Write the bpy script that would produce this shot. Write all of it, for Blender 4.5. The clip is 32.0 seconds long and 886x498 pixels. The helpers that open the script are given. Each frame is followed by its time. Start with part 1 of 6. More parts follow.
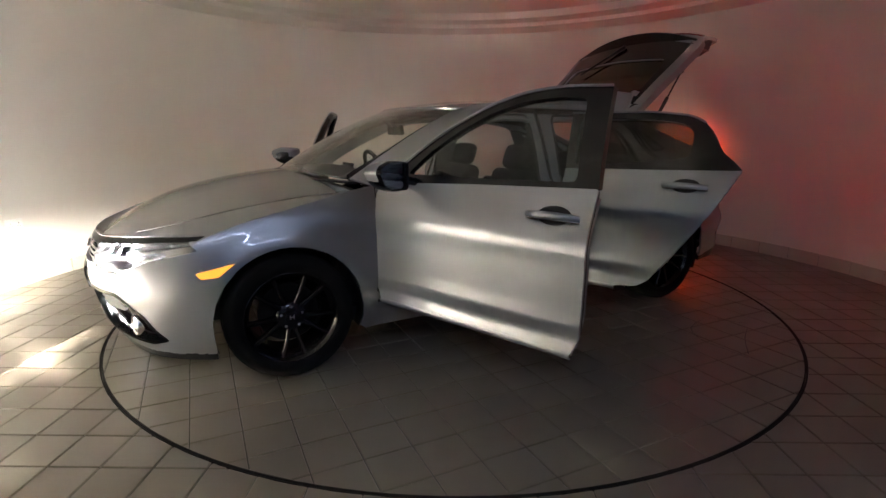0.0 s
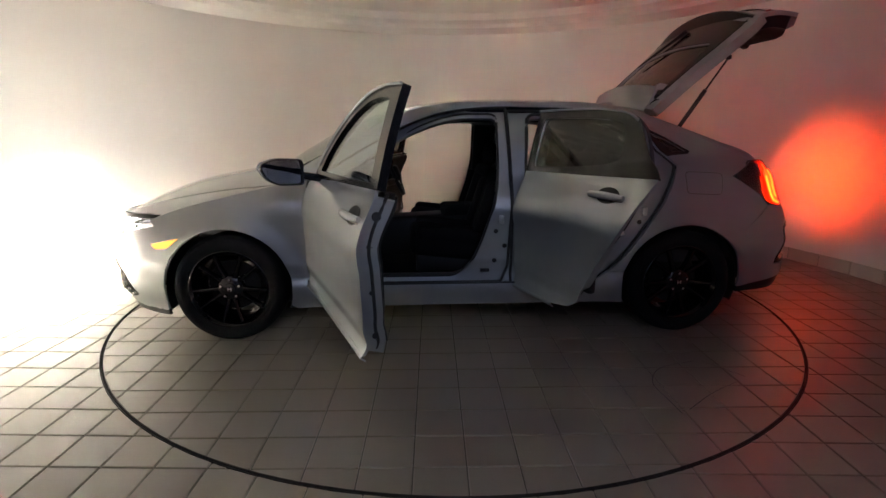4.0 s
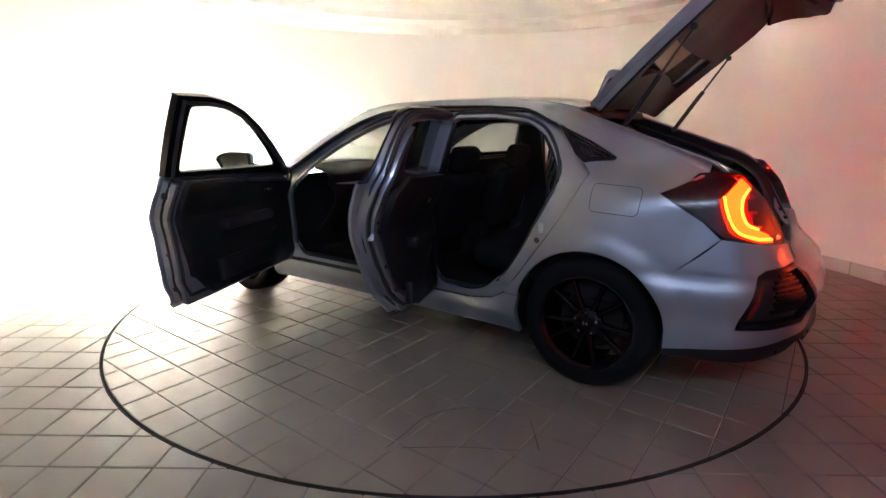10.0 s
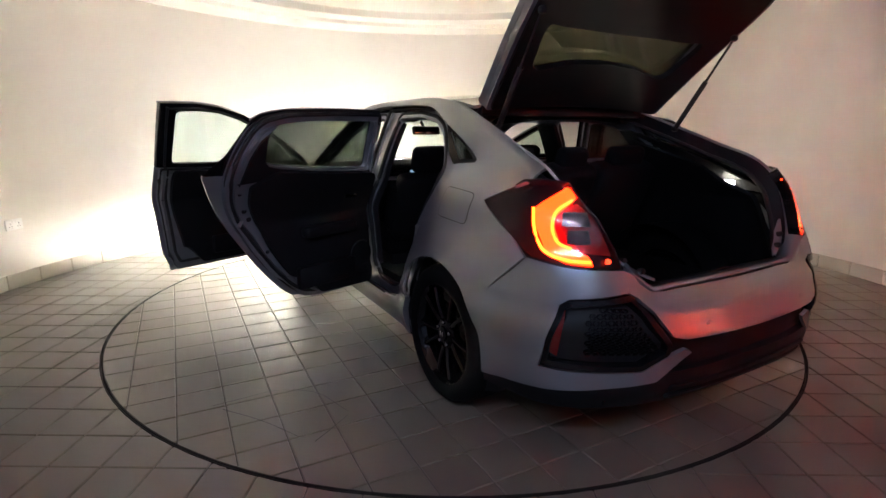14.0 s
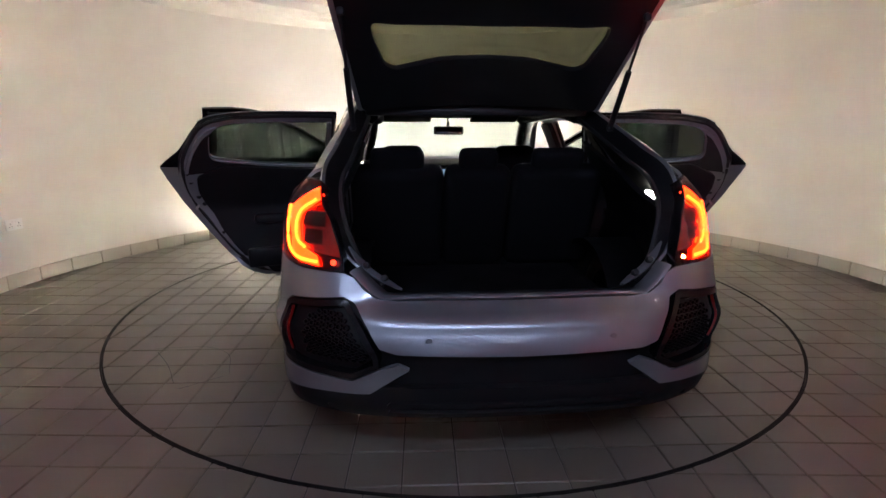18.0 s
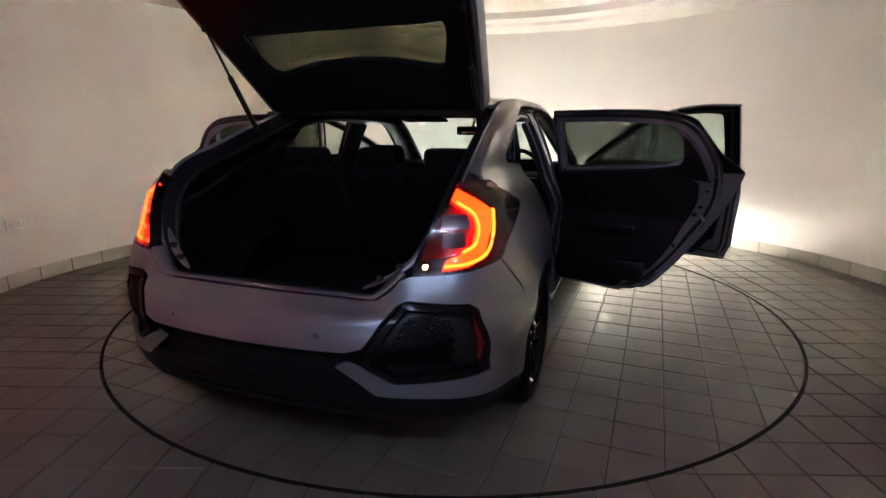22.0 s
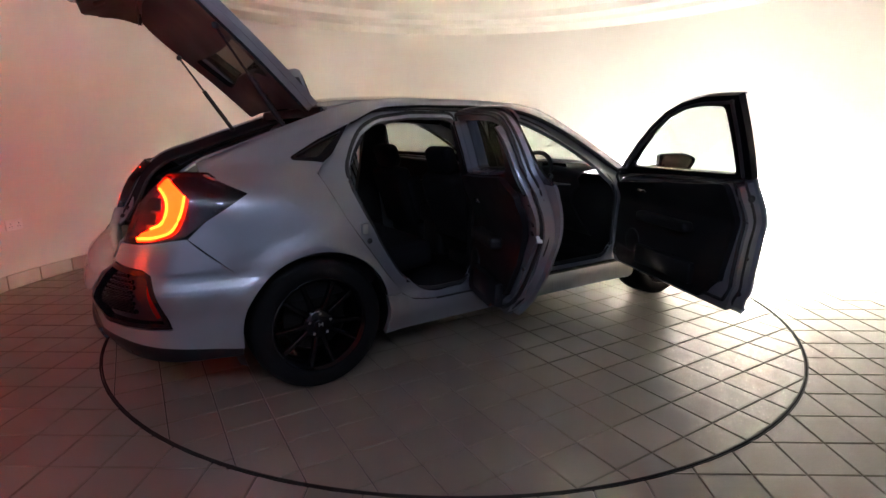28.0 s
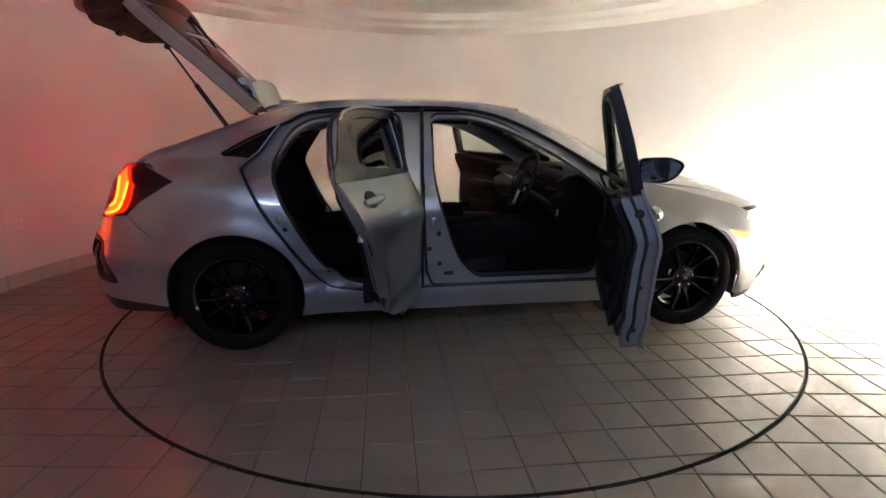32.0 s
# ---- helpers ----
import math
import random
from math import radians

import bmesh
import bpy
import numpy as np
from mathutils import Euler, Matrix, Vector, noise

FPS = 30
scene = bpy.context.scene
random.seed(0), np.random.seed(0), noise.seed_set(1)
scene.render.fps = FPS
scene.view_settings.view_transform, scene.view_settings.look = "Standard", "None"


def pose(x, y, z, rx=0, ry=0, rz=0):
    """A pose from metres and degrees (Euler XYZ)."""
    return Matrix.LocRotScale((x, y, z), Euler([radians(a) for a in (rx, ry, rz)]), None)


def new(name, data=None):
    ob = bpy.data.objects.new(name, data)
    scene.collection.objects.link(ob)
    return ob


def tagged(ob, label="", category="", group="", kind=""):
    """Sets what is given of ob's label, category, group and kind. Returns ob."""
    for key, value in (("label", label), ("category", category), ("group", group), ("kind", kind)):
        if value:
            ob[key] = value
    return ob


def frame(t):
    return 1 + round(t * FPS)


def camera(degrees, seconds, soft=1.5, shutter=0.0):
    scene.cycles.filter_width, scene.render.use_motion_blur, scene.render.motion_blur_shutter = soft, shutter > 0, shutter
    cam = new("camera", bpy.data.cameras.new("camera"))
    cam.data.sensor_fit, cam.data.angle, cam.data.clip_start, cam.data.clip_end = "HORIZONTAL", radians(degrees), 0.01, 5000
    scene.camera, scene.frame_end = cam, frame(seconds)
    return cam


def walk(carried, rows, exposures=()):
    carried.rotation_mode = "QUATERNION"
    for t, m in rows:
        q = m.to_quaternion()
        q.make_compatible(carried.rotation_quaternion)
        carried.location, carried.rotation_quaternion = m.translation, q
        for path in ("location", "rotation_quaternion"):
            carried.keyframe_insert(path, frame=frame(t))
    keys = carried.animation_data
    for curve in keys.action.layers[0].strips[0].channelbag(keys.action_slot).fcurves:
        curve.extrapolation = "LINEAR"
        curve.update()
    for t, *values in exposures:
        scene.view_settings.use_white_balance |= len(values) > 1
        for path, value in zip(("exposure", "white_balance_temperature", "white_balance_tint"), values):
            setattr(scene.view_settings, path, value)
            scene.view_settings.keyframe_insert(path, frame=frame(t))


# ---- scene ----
# exposure on the way: the clip's camera opens up as the lamps turn away
EXPOSURES = [(0.0, 3.2), (3.0, 3.38), (6.0, 4.5), (9.0, 4.95), (13.0, 4.25), (17.0, 4.25), (19.0, 4.25), (22.0, 3.8), (25.0, 3.95), (28.0, 4.4), (30.0, 4.6), (32.0, 4.3)]

# ---- camera: it stands still just outside the entrance of the round studio ----
cam = camera(81.98, 32.0)
EYE = Vector((0.0, -3.761, 1.215))
EYE_POSE = Matrix.Translation(EYE) @ pose(0, 0, 0, 0, 0, 0.885) @ pose(0, 0, 0, 90 - 12.954, 0, 0) @ pose(0, 0, 0, 0, 0, 0.06)
walk(cam, [(0.0, EYE_POSE), (32.0, EYE_POSE)], EXPOSURES)

# ---- world: a closed room, so the sky gives next to nothing ----
world = bpy.data.worlds.new("world")
scene.world = world
world.use_nodes = True
world.node_tree.nodes["Background"].inputs[0].default_value = (0.02, 0.022, 0.026, 1)
world.node_tree.nodes["Background"].inputs[1].default_value = 0.008

# strengths of what glows
HEAD, SPILL, TAIL, FOG, AMBER, TUBE, BOOT, BAY_FILL, SCREEN = 7500.0, 210.0, 3.0, 34000.0, 0.2, 6.5, 4.5, 0.018, 0.03


# ---- materials ----
def mat(name, color, rough=0.5, metal=0.0, coat=0.0, bump=0.0, scale=40.0, vary=0.0, big=2.5, rand=0.0, island=False, spec=0.5, stretch=(1, 1, 1)):
    """A principled surface with variation at two scales, fine bump and, for pieces, a tone of its own."""
    m = bpy.data.materials.new(name)
    m.use_nodes = True
    nt = m.node_tree
    b = nt.nodes["Principled BSDF"]
    b.inputs["Base Color"].default_value = (*color, 1)
    b.inputs["Roughness"].default_value = rough
    b.inputs["Metallic"].default_value = metal
    b.inputs["Coat Weight"].default_value = coat
    b.inputs["Coat Roughness"].default_value = 0.03
    b.inputs["Specular IOR Level"].default_value = spec
    if bump or vary:
        tc = nt.nodes.new("ShaderNodeTexCoord")
        mp = nt.nodes.new("ShaderNodeMapping")
        mp.inputs["Scale"].default_value = stretch
        nt.links.new(tc.outputs["Object"], mp.inputs[0])
        fine = nt.nodes.new("ShaderNodeTexNoise")
        fine.inputs["Scale"].default_value = scale
        fine.inputs["Detail"].default_value = 5
        wide = nt.nodes.new("ShaderNodeTexNoise")
        wide.inputs["Scale"].default_value = big
        wide.inputs["Detail"].default_value = 3
        for n in (fine, wide):
            nt.links.new(mp.outputs[0], n.inputs["Vector"])
        if bump:
            bp = nt.nodes.new("ShaderNodeBump")
            bp.inputs["Strength"].default_value = 0.6
            bp.inputs["Distance"].default_value = bump
            nt.links.new(fine.outputs["Fac"], bp.inputs["Height"])
            nt.links.new(bp.outputs[0], b.inputs["Normal"])
        if vary:
            tone = nt.nodes.new("ShaderNodeMath")
            tone.operation = "ADD"
            nt.links.new(fine.outputs["Fac"], tone.inputs[0])
            nt.links.new(wide.outputs["Fac"], tone.inputs[1])
            last = tone
            if rand:
                if island:
                    rn, out = nt.nodes.new("ShaderNodeNewGeometry"), "Random Per Island"
                else:
                    rn, out = nt.nodes.new("ShaderNodeObjectInfo"), "Random"
                ma = nt.nodes.new("ShaderNodeMath")
                ma.operation = "MULTIPLY_ADD"
                ma.inputs[1].default_value = rand
                nt.links.new(rn.outputs[out], ma.inputs[0])
                nt.links.new(tone.outputs[0], ma.inputs[2])
                last = ma
            rg = nt.nodes.new("ShaderNodeMapRange")
            rg.inputs["From Min"].default_value = 0.6
            rg.inputs["From Max"].default_value = 1.4 + rand
            rg.inputs["To Min"].default_value = 1 - vary
            rg.inputs["To Max"].default_value = 1 + vary
            nt.links.new(last.outputs[0], rg.inputs["Value"])
            mul = nt.nodes.new("ShaderNodeVectorMath")
            mul.operation = "SCALE"
            mul.inputs[0].default_value = color
            nt.links.new(rg.outputs[0], mul.inputs["Scale"])
            nt.links.new(mul.outputs[0], b.inputs["Base Color"])
            rr = nt.nodes.new("ShaderNodeMapRange")
            rr.inputs["From Min"].default_value, rr.inputs["From Max"].default_value = 0.3, 0.7
            rr.inputs["To Min"].default_value, rr.inputs["To Max"].default_value = rough * 0.85, min(1, rough * 1.2)
            nt.links.new(wide.outputs["Fac"], rr.inputs["Value"])
            nt.links.new(rr.outputs[0], b.inputs["Roughness"])
    return m


def glow(name, color, strength):
    m = bpy.data.materials.new(name)
    m.use_nodes = True
    b = m.node_tree.nodes["Principled BSDF"]
    b.inputs["Base Color"].default_value = (*[0.05 * c for c in color], 1)
    b.inputs["Emission Color"].default_value = (*color, 1)
    b.inputs["Emission Strength"].default_value = strength
    return m


def glass(name, tint, gloss=1.0, rough=0.0):
    """A thin pane: tinted see-through, with a mirror image by Fresnel."""
    m = bpy.data.materials.new(name)
    m.use_nodes = True
    nt = m.node_tree
    nt.nodes.remove(nt.nodes["Principled BSDF"])
    tr, gl, mx, lw, pw, mr = [nt.nodes.new(k) for k in ("ShaderNodeBsdfTransparent", "ShaderNodeBsdfGlossy", "ShaderNodeMixShader", "ShaderNodeLayerWeight", "ShaderNodeMath", "ShaderNodeMapRange")]
    tr.inputs[0].default_value = (*tint, 1)
    gl.inputs["Color"].default_value = (gloss, gloss, gloss, 1)
    gl.inputs["Roughness"].default_value = rough
    lw.inputs["Blend"].default_value = 0.5
    pw.operation = "POWER"
    pw.inputs[1].default_value = 4.5
    mr.inputs["To Min"].default_value, mr.inputs["To Max"].default_value = 0.035, 0.9
    nt.links.new(lw.outputs["Facing"], pw.inputs[0])
    nt.links.new(pw.outputs[0], mr.inputs["Value"])
    nt.links.new(mr.outputs[0], mx.inputs[0])
    nt.links.new(tr.outputs[0], mx.inputs[1])
    nt.links.new(gl.outputs[0], mx.inputs[2])
    nt.links.new(mx.outputs[0], nt.nodes["Material Output"].inputs[0])
    return m


M_WALL = mat("wall_paint", (0.69, 0.645, 0.575), 0.55, bump=0.0012, scale=90, vary=0.025, big=1.2)
M_CEIL = mat("ceiling_paint", (0.70, 0.66, 0.595), 0.6, bump=0.001, scale=60, vary=0.02, big=1.0)
M_TILE = mat("floor_tile", (0.143, 0.121, 0.093), 0.36, bump=0.0006, scale=130, vary=0.13, big=3.5, rand=0.35)
M_TILE_J = mat("floor_tile_far", (0.143, 0.121, 0.093), 0.36, bump=0.0006, scale=130, vary=0.13, big=3.5, rand=0.35, island=True)
M_GROUT = mat("grout", (0.05, 0.041, 0.031), 0.9, bump=0.001, scale=200, vary=0.25)
M_SKIRT = mat("skirting_tile", (0.42, 0.38, 0.31), 0.42, bump=0.0006, scale=90, vary=0.08, rand=0.3)
M_BAY = mat("bay_concrete", (0.27, 0.27, 0.275), 0.8, bump=0.002, scale=30, vary=0.12, big=1.5)
M_STEEL = mat("dark_steel", (0.010, 0.009, 0.008), 0.85, 0.0, vary=0.3, scale=60, spec=0.12)
M_PAINT = mat("silver_grey_paint", (0.262, 0.270, 0.294), 0.33, 0.62, 1.0, vary=0.03, scale=900, big=2.0)
M_BLACK = mat("gloss_black", (0.005, 0.005, 0.006), 0.2, spec=0.35, vary=0.15)
M_PLAST = mat("black_plastic", (0.006, 0.006, 0.007), 0.5, spec=0.3, bump=0.0004, scale=300, vary=0.15)
M_CLOTH = mat("black_cloth", (0.006, 0.006, 0.007), 0.9, spec=0.1, bump=0.001, scale=500, vary=0.2)
M_LINER = mat("headliner_grey", (0.02, 0.0195, 0.019), 0.9, bump=0.0006, scale=400, vary=0.08)
M_TYRE = mat("tyre_rubber", (0.006, 0.006, 0.006), 0.8, spec=0.08, bump=0.0006, scale=200, vary=0.2)
M_RIM = mat("gloss_black_alloy", (0.002, 0.002, 0.0025), 0.10, 0.0, 0.0, vary=0.1, spec=0.45)
M_CHROME = mat("chrome", (0.7, 0.7, 0.72), 0.12, 1.0, vary=0.03)
M_ALU = mat("satin_metal", (0.45, 0.45, 0.46), 0.35, 0.9, vary=0.06)
M_SEAL = mat("rubber_seal", (0.012, 0.012, 0.012), 0.6, vary=0.2)
M_WHITE = mat("white_plastic", (0.75, 0.73, 0.69), 0.4, vary=0.03)
M_DUSK = mat("smoked_chrome", (0.16, 0.09, 0.09), 0.15, 1.0, vary=0.3, scale=25)
M_RED = mat("red_lens", (0.16, 0.006, 0.005), 0.1, coat=1.0, vary=0.05)
M_LENS = glass("clear_lens", (0.965, 0.97, 0.97), 0.6)
M_GLASS = glass("side_glass", (0.81, 0.88, 0.87))
M_GLASS_P = glass("privacy_glass", (0.29, 0.31, 0.29))
M_GLASS_W = glass("windscreen_glass", (0.85, 0.91, 0.90))
M_GLASS_R = glass("rear_glass", (0.33, 0.335, 0.275))
M_MIRROR = mat("mirror", (0.38, 0.38, 0.39), 0.02, 1.0)
M_HEAD = glow("headlamp_light", (1.0, 0.95, 0.87), HEAD)
M_SPILL = glow("headlamp_spill", (1.0, 0.98, 0.95), SPILL)
M_TAIL = glow("tail_light", (1.0, 0.0055, 0.0004), TAIL)
M_TAILHOT = glow("tail_light_guide", (1.0, 0.015, 0.0010), TAIL * 1.6)
M_FOG = glow("fog_light", (1.0, 0.055, 0.006), FOG)
M_TAILDIM = glow("tail_light_inner", (1.0, 0.03, 0.01), TAIL * 0.12)
M_AMBER = glow("indicator_light", (1.0, 0.33, 0.035), AMBER)
M_TUBE = glow("fluorescent_tube", (0.56, 0.68, 1.0), TUBE)
# cool glow added behind the camera as fill for the car's side
M_BAY_FILL = glow("bay_fill_glow", (0.50, 0.62, 1.0), BAY_FILL)
M_BOOT = glow("boot_lamp_light", (1.0, 0.95, 0.8), BOOT)
M_SCREEN = glow("screen_light", (0.45, 0.7, 1.0), SCREEN)


# ---- building helpers ----
def herm(ts, vs, t):
    """Smooth curve through the values vs at the knots ts, at all t."""
    ts, vs, t = np.asarray(ts, float), np.asarray(vs, float), np.asarray(t, float)
    if vs.ndim == 1:
        return herm(ts, vs[:, None], t)[..., 0]
    d = np.diff(vs, axis=0) / np.diff(ts)[:, None]
    h = np.diff(ts)[:, None]
    g = np.empty_like(vs)
    g[1:-1] = (d[:-1] * h[1:] + d[1:] * h[:-1]) / (h[1:] + h[:-1])
    g[0], g[-1] = d[0], d[-1]
    i = np.clip(np.searchsorted(ts, t) - 1, 0, len(ts) - 2)
    w = np.clip((t - ts[i]) / (ts[i + 1] - ts[i]), 0, 1)[..., None]
    k = (ts[i + 1] - ts[i])[..., None]
    return (vs[i] * (1 + 2 * w) * (1 - w) ** 2 + vs[i + 1] * w * w * (3 - 2 * w)
            + k * g[i] * w * (1 - w) ** 2 - k * g[i + 1] * w * w * (1 - w))


def curve3(pts, n):
    """n + 1 points on a smooth curve through pts."""
    p = np.asarray(pts, float)
    s = np.concatenate([[0], np.cumsum(np.linalg.norm(np.diff(p, axis=0), axis=1))])
    return herm(s, p, np.linspace(0, s[-1], n + 1))


def ring(pts, r=0.0, step=0.04, n=5):
    """A closed outline with its corners rounded by r and its sides split."""
    p = [np.array(q, float) for q in pts]
    out = []
    for i, b in enumerate(p):
        a, c = p[i - 1], p[(i + 1) % len(p)]
        la, lc = np.linalg.norm(a - b), np.linalg.norm(c - b)
        k = min(r, la * 0.45, lc * 0.45)
        if k < 1e-4:
            out.append(b)
            continue
        s, e = b + (a - b) / la * k, b + (c - b) / lc * k
        for w in np.linspace(0, 1, n):
            out.append(s * (1 - w) ** 2 + 2 * b * w * (1 - w) + e * w * w)
    res = []
    for i, a in enumerate(out):
        b = out[(i + 1) % len(out)]
        m = max(1, int(np.ceil(np.linalg.norm(b - a) / step)))
        res += [a + (b - a) * j / m for j in range(m)]
    return np.array(res)


def inside(q, loop):
    x, y = q[:, 0], q[:, 1]
    hit = np.zeros(len(q), bool)
    for i in range(len(loop)):
        (x0, y0), (x1, y1) = loop[i - 1], loop[i]
        if y0 != y1:
            hit ^= ((y0 > y) != (y1 > y)) & (x < (x1 - x0) * (y - y0) / (y1 - y0) + x0)
    return hit


def link_mesh(name, me, material, parent, label=""):
    me.materials.append(material)
    ob = new(name, me)
    if parent:
        ob.parent = parent
    if label:
        tagged(ob, label)
    return ob


def part(name, bm, material, parent, label="", smooth=True):
    """Links a bmesh as one mesh object under a thing or a part."""
    me = bpy.data.meshes.new(name)
    bmesh.ops.recalc_face_normals(bm, faces=bm.faces)
    bm.to_mesh(me)
    bm.free()
    if smooth:
        me.shade_smooth()
        me.set_sharp_from_angle(angle=radians(38))
    return link_mesh(name, me, material, parent, label)


def panel(name, loops, fn, material, parent, step=0.06, thick=0.02, off=0.0, sg=1, base=(0, 0, 0), label=""):
    """A sheet of real thickness, cut to the outlines (the first the border, others holes) on the surface fn(a, b)."""
    from mathutils.geometry import delaunay_2d_cdt
    pts, edges = [], []
    for lp in loops:
        k = len(pts)
        pts += [tuple(q) for q in lp]
        edges += [(k + i, k + (i + 1) % len(lp)) for i in range(len(lp))]
    lo, hi = np.min(loops[0], axis=0), np.max(loops[0], axis=0)
    gx, gy = np.meshgrid(np.arange(lo[0] + step / 2, hi[0], step), np.arange(lo[1] + step / 2, hi[1], step))
    g = np.stack([gx.ravel(), gy.ravel()], 1)
    if len(g):
        ok = inside(g, loops[0])
        for lp in loops[1:]:
            ok &= ~inside(g, lp)
        g = g[ok]
        border = np.array(pts)
        if len(g):
            far = np.min(np.linalg.norm(g[:, None] - border[None], axis=2), axis=1) > step * 0.45
            pts += [tuple(q) for q in g[far]]
    v2, _, f2, *_ = delaunay_2d_cdt([Vector(q) for q in pts], edges, [], 0, 1e-6)
    q = np.array([tuple(v) for v in v2])
    f = np.array([tuple(t) for t in f2 if len(t) == 3])
    c = q[f].mean(axis=1)
    ok = inside(c, loops[0])
    for lp in loops[1:]:
        ok &= ~inside(c, lp)
    f = f[ok]
    a, b = q[:, 0], q[:, 1]
    p = fn(a, b)
    e = 0.014
    nv = np.cross(fn(a + e, b) - fn(a - e, b), fn(a, b + e) - fn(a, b - e))
    nv /= np.maximum(np.linalg.norm(nv, axis=1), 1e-12)[:, None]
    out = p - np.array([0.0, 0.0, 0.62])
    if (nv * out).sum() < 0:
        nv = -nv
    tri = np.cross(p[f[:, 1]] - p[f[:, 0]], p[f[:, 2]] - p[f[:, 0]])
    if (tri * nv[f[:, 0]]).sum() < 0:
        f = f[:, ::-1]
    flip = np.array([1.0, sg, 1.0])
    po, pi_, no = (p - nv * off) * flip, (p - nv * (off + thick)) * flip, nv * flip
    if sg < 0:
        f = f[:, ::-1]
    n = len(q)
    verts, norms = [*po, *pi_], [*no, *(-no)]
    faces = [tuple(t) for t in f] + [tuple(t[::-1] + n) for t in f]
    seen = {}
    for t in f:
        for i in range(3):
            seen[(t[i], t[(i + 1) % 3])] = 1
    for (i, j) in list(seen):
        if (j, i) not in seen:
            k = len(verts)
            verts += [po[i], po[j], pi_[j], pi_[i]]
            rim = np.cross(po[j] - po[i], no[i])
            rim /= max(np.linalg.norm(rim), 1e-9)
            norms += [rim] * 4
            faces.append((k + 1, k, k + 3, k + 2))
    verts = np.array(verts) - np.array(base)
    me = bpy.data.meshes.new(name)
    me.from_pydata(verts.tolist(), [], faces)
    me.shade_smooth()
    me.normals_split_custom_set_from_vertices([tuple(v) for v in norms])
    return link_mesh(name, me, material, parent, label)


def sheet(name, rows, material, parent, thick=0.0, label="", base=(0, 0, 0)):
    """A smooth grid through rows of points, with thickness if given."""
    r = np.asarray(rows, float) - np.array(base)
    h, w = r.shape[:2]
    du, dv = np.gradient(r, axis=1), np.gradient(r, axis=0)
    nv = np.cross(du, dv)
    nv /= np.maximum(np.linalg.norm(nv, axis=2), 1e-12)[..., None]
    ctr = np.array([0, 0, 0.62]) - np.array(base)
    if (nv * (r - ctr)).sum() < 0:
        r, nv = r[:, ::-1], -nv[:, ::-1]
    idx = np.arange(h * w).reshape(h, w)
    quads = [(idx[i, j], idx[i, j + 1], idx[i + 1, j + 1], idx[i + 1, j]) for i in range(h - 1) for j in range(w - 1)]
    verts, norms, faces = [*r.reshape(-1, 3)], [*nv.reshape(-1, 3)], [tuple(int(k) for k in q) for q in quads]
    if thick:
        n = h * w
        verts += [*(r - nv * thick).reshape(-1, 3)]
        norms += [*(-nv.reshape(-1, 3))]
        faces += [tuple(k + n for k in q[::-1]) for q in faces]
        loop = [*idx[0], *idx[1:, -1], *idx[-1, -2::-1], *idx[-2:0:-1, 0]]
        for i in range(len(loop)):
            a, b = int(loop[i]), int(loop[(i + 1) % len(loop)])
            k = len(verts)
            quad = [verts[a], verts[b], verts[b + n], verts[a + n]]
            nn = np.cross(quad[1] - quad[0], norms[a])
            nn = nn / max(np.linalg.norm(nn), 1e-9)
            verts += quad
            norms += [nn] * 4
            faces.append((k + 1, k, k + 3, k + 2))
    me = bpy.data.meshes.new(name)
    me.from_pydata([tuple(v) for v in verts], [], faces)
    me.shade_smooth()
    me.normals_split_custom_set_from_vertices([tuple(v) for v in norms])
    return link_mesh(name, me, material, parent, label)


def add_box(bm, size, m, bevel=0.01, seg=2):
    """A box with rounded edges, added to bm."""
    tmp = bmesh.new()
    bmesh.ops.create_cube(tmp, size=1.0, matrix=Matrix.Diagonal((*size, 1)))
    if bevel:
        bmesh.ops.bevel(tmp, geom=tmp.edges[:], offset=min(bevel, min(size) * 0.45), segments=seg, affect="EDGES", profile=0.5)
    bmesh.ops.transform(tmp, matrix=m, verts=tmp.verts)
    me = bpy.data.meshes.new("tmp")
    tmp.to_mesh(me)
    tmp.free()
    bm.from_mesh(me)
    bpy.data.meshes.remove(me)


def block(name, size, m, material, parent, bevel=0.01, seg=2, label=""):
    bm = bmesh.new()
    add_box(bm, size, m, bevel, seg)
    return part(name, bm, material, parent, label)


def add_tube(bm, pts, r, seg=8, close=False):
    """A round bar along pts; r may change from point to point."""
    p = [Vector(q) for q in pts]
    n = len(p)
    rs = r if hasattr(r, "__len__") else [r] * n
    rows = []
    for i in range(n):
        a, b = (p[i - 1], p[(i + 1) % n]) if close else (p[max(i - 1, 0)], p[min(i + 1, n - 1)])
        z = (b - a).normalized()
        up = Vector((0, 0, 1)) if abs(z.z) < 0.9 else Vector((1, 0, 0))
        x = up.cross(z).normalized()
        y = z.cross(x)
        rows.append([bm.verts.new(p[i] + (x * math.cos(k) + y * math.sin(k)) * rs[i]) for k in np.linspace(0, 2 * math.pi, seg, endpoint=False)])
    for i in range(n if close else n - 1):
        a, b = rows[i], rows[(i + 1) % n]
        for j in range(seg):
            bm.faces.new((a[j], a[(j + 1) % seg], b[(j + 1) % seg], b[j]))
    if not close:
        bm.faces.new(rows[0][::-1])
        bm.faces.new(rows[-1])


def tube(name, pts, r, material, parent, seg=8, close=False, label=""):
    bm = bmesh.new()
    add_tube(bm, pts, r, seg, close)
    return part(name, bm, material, parent, label)


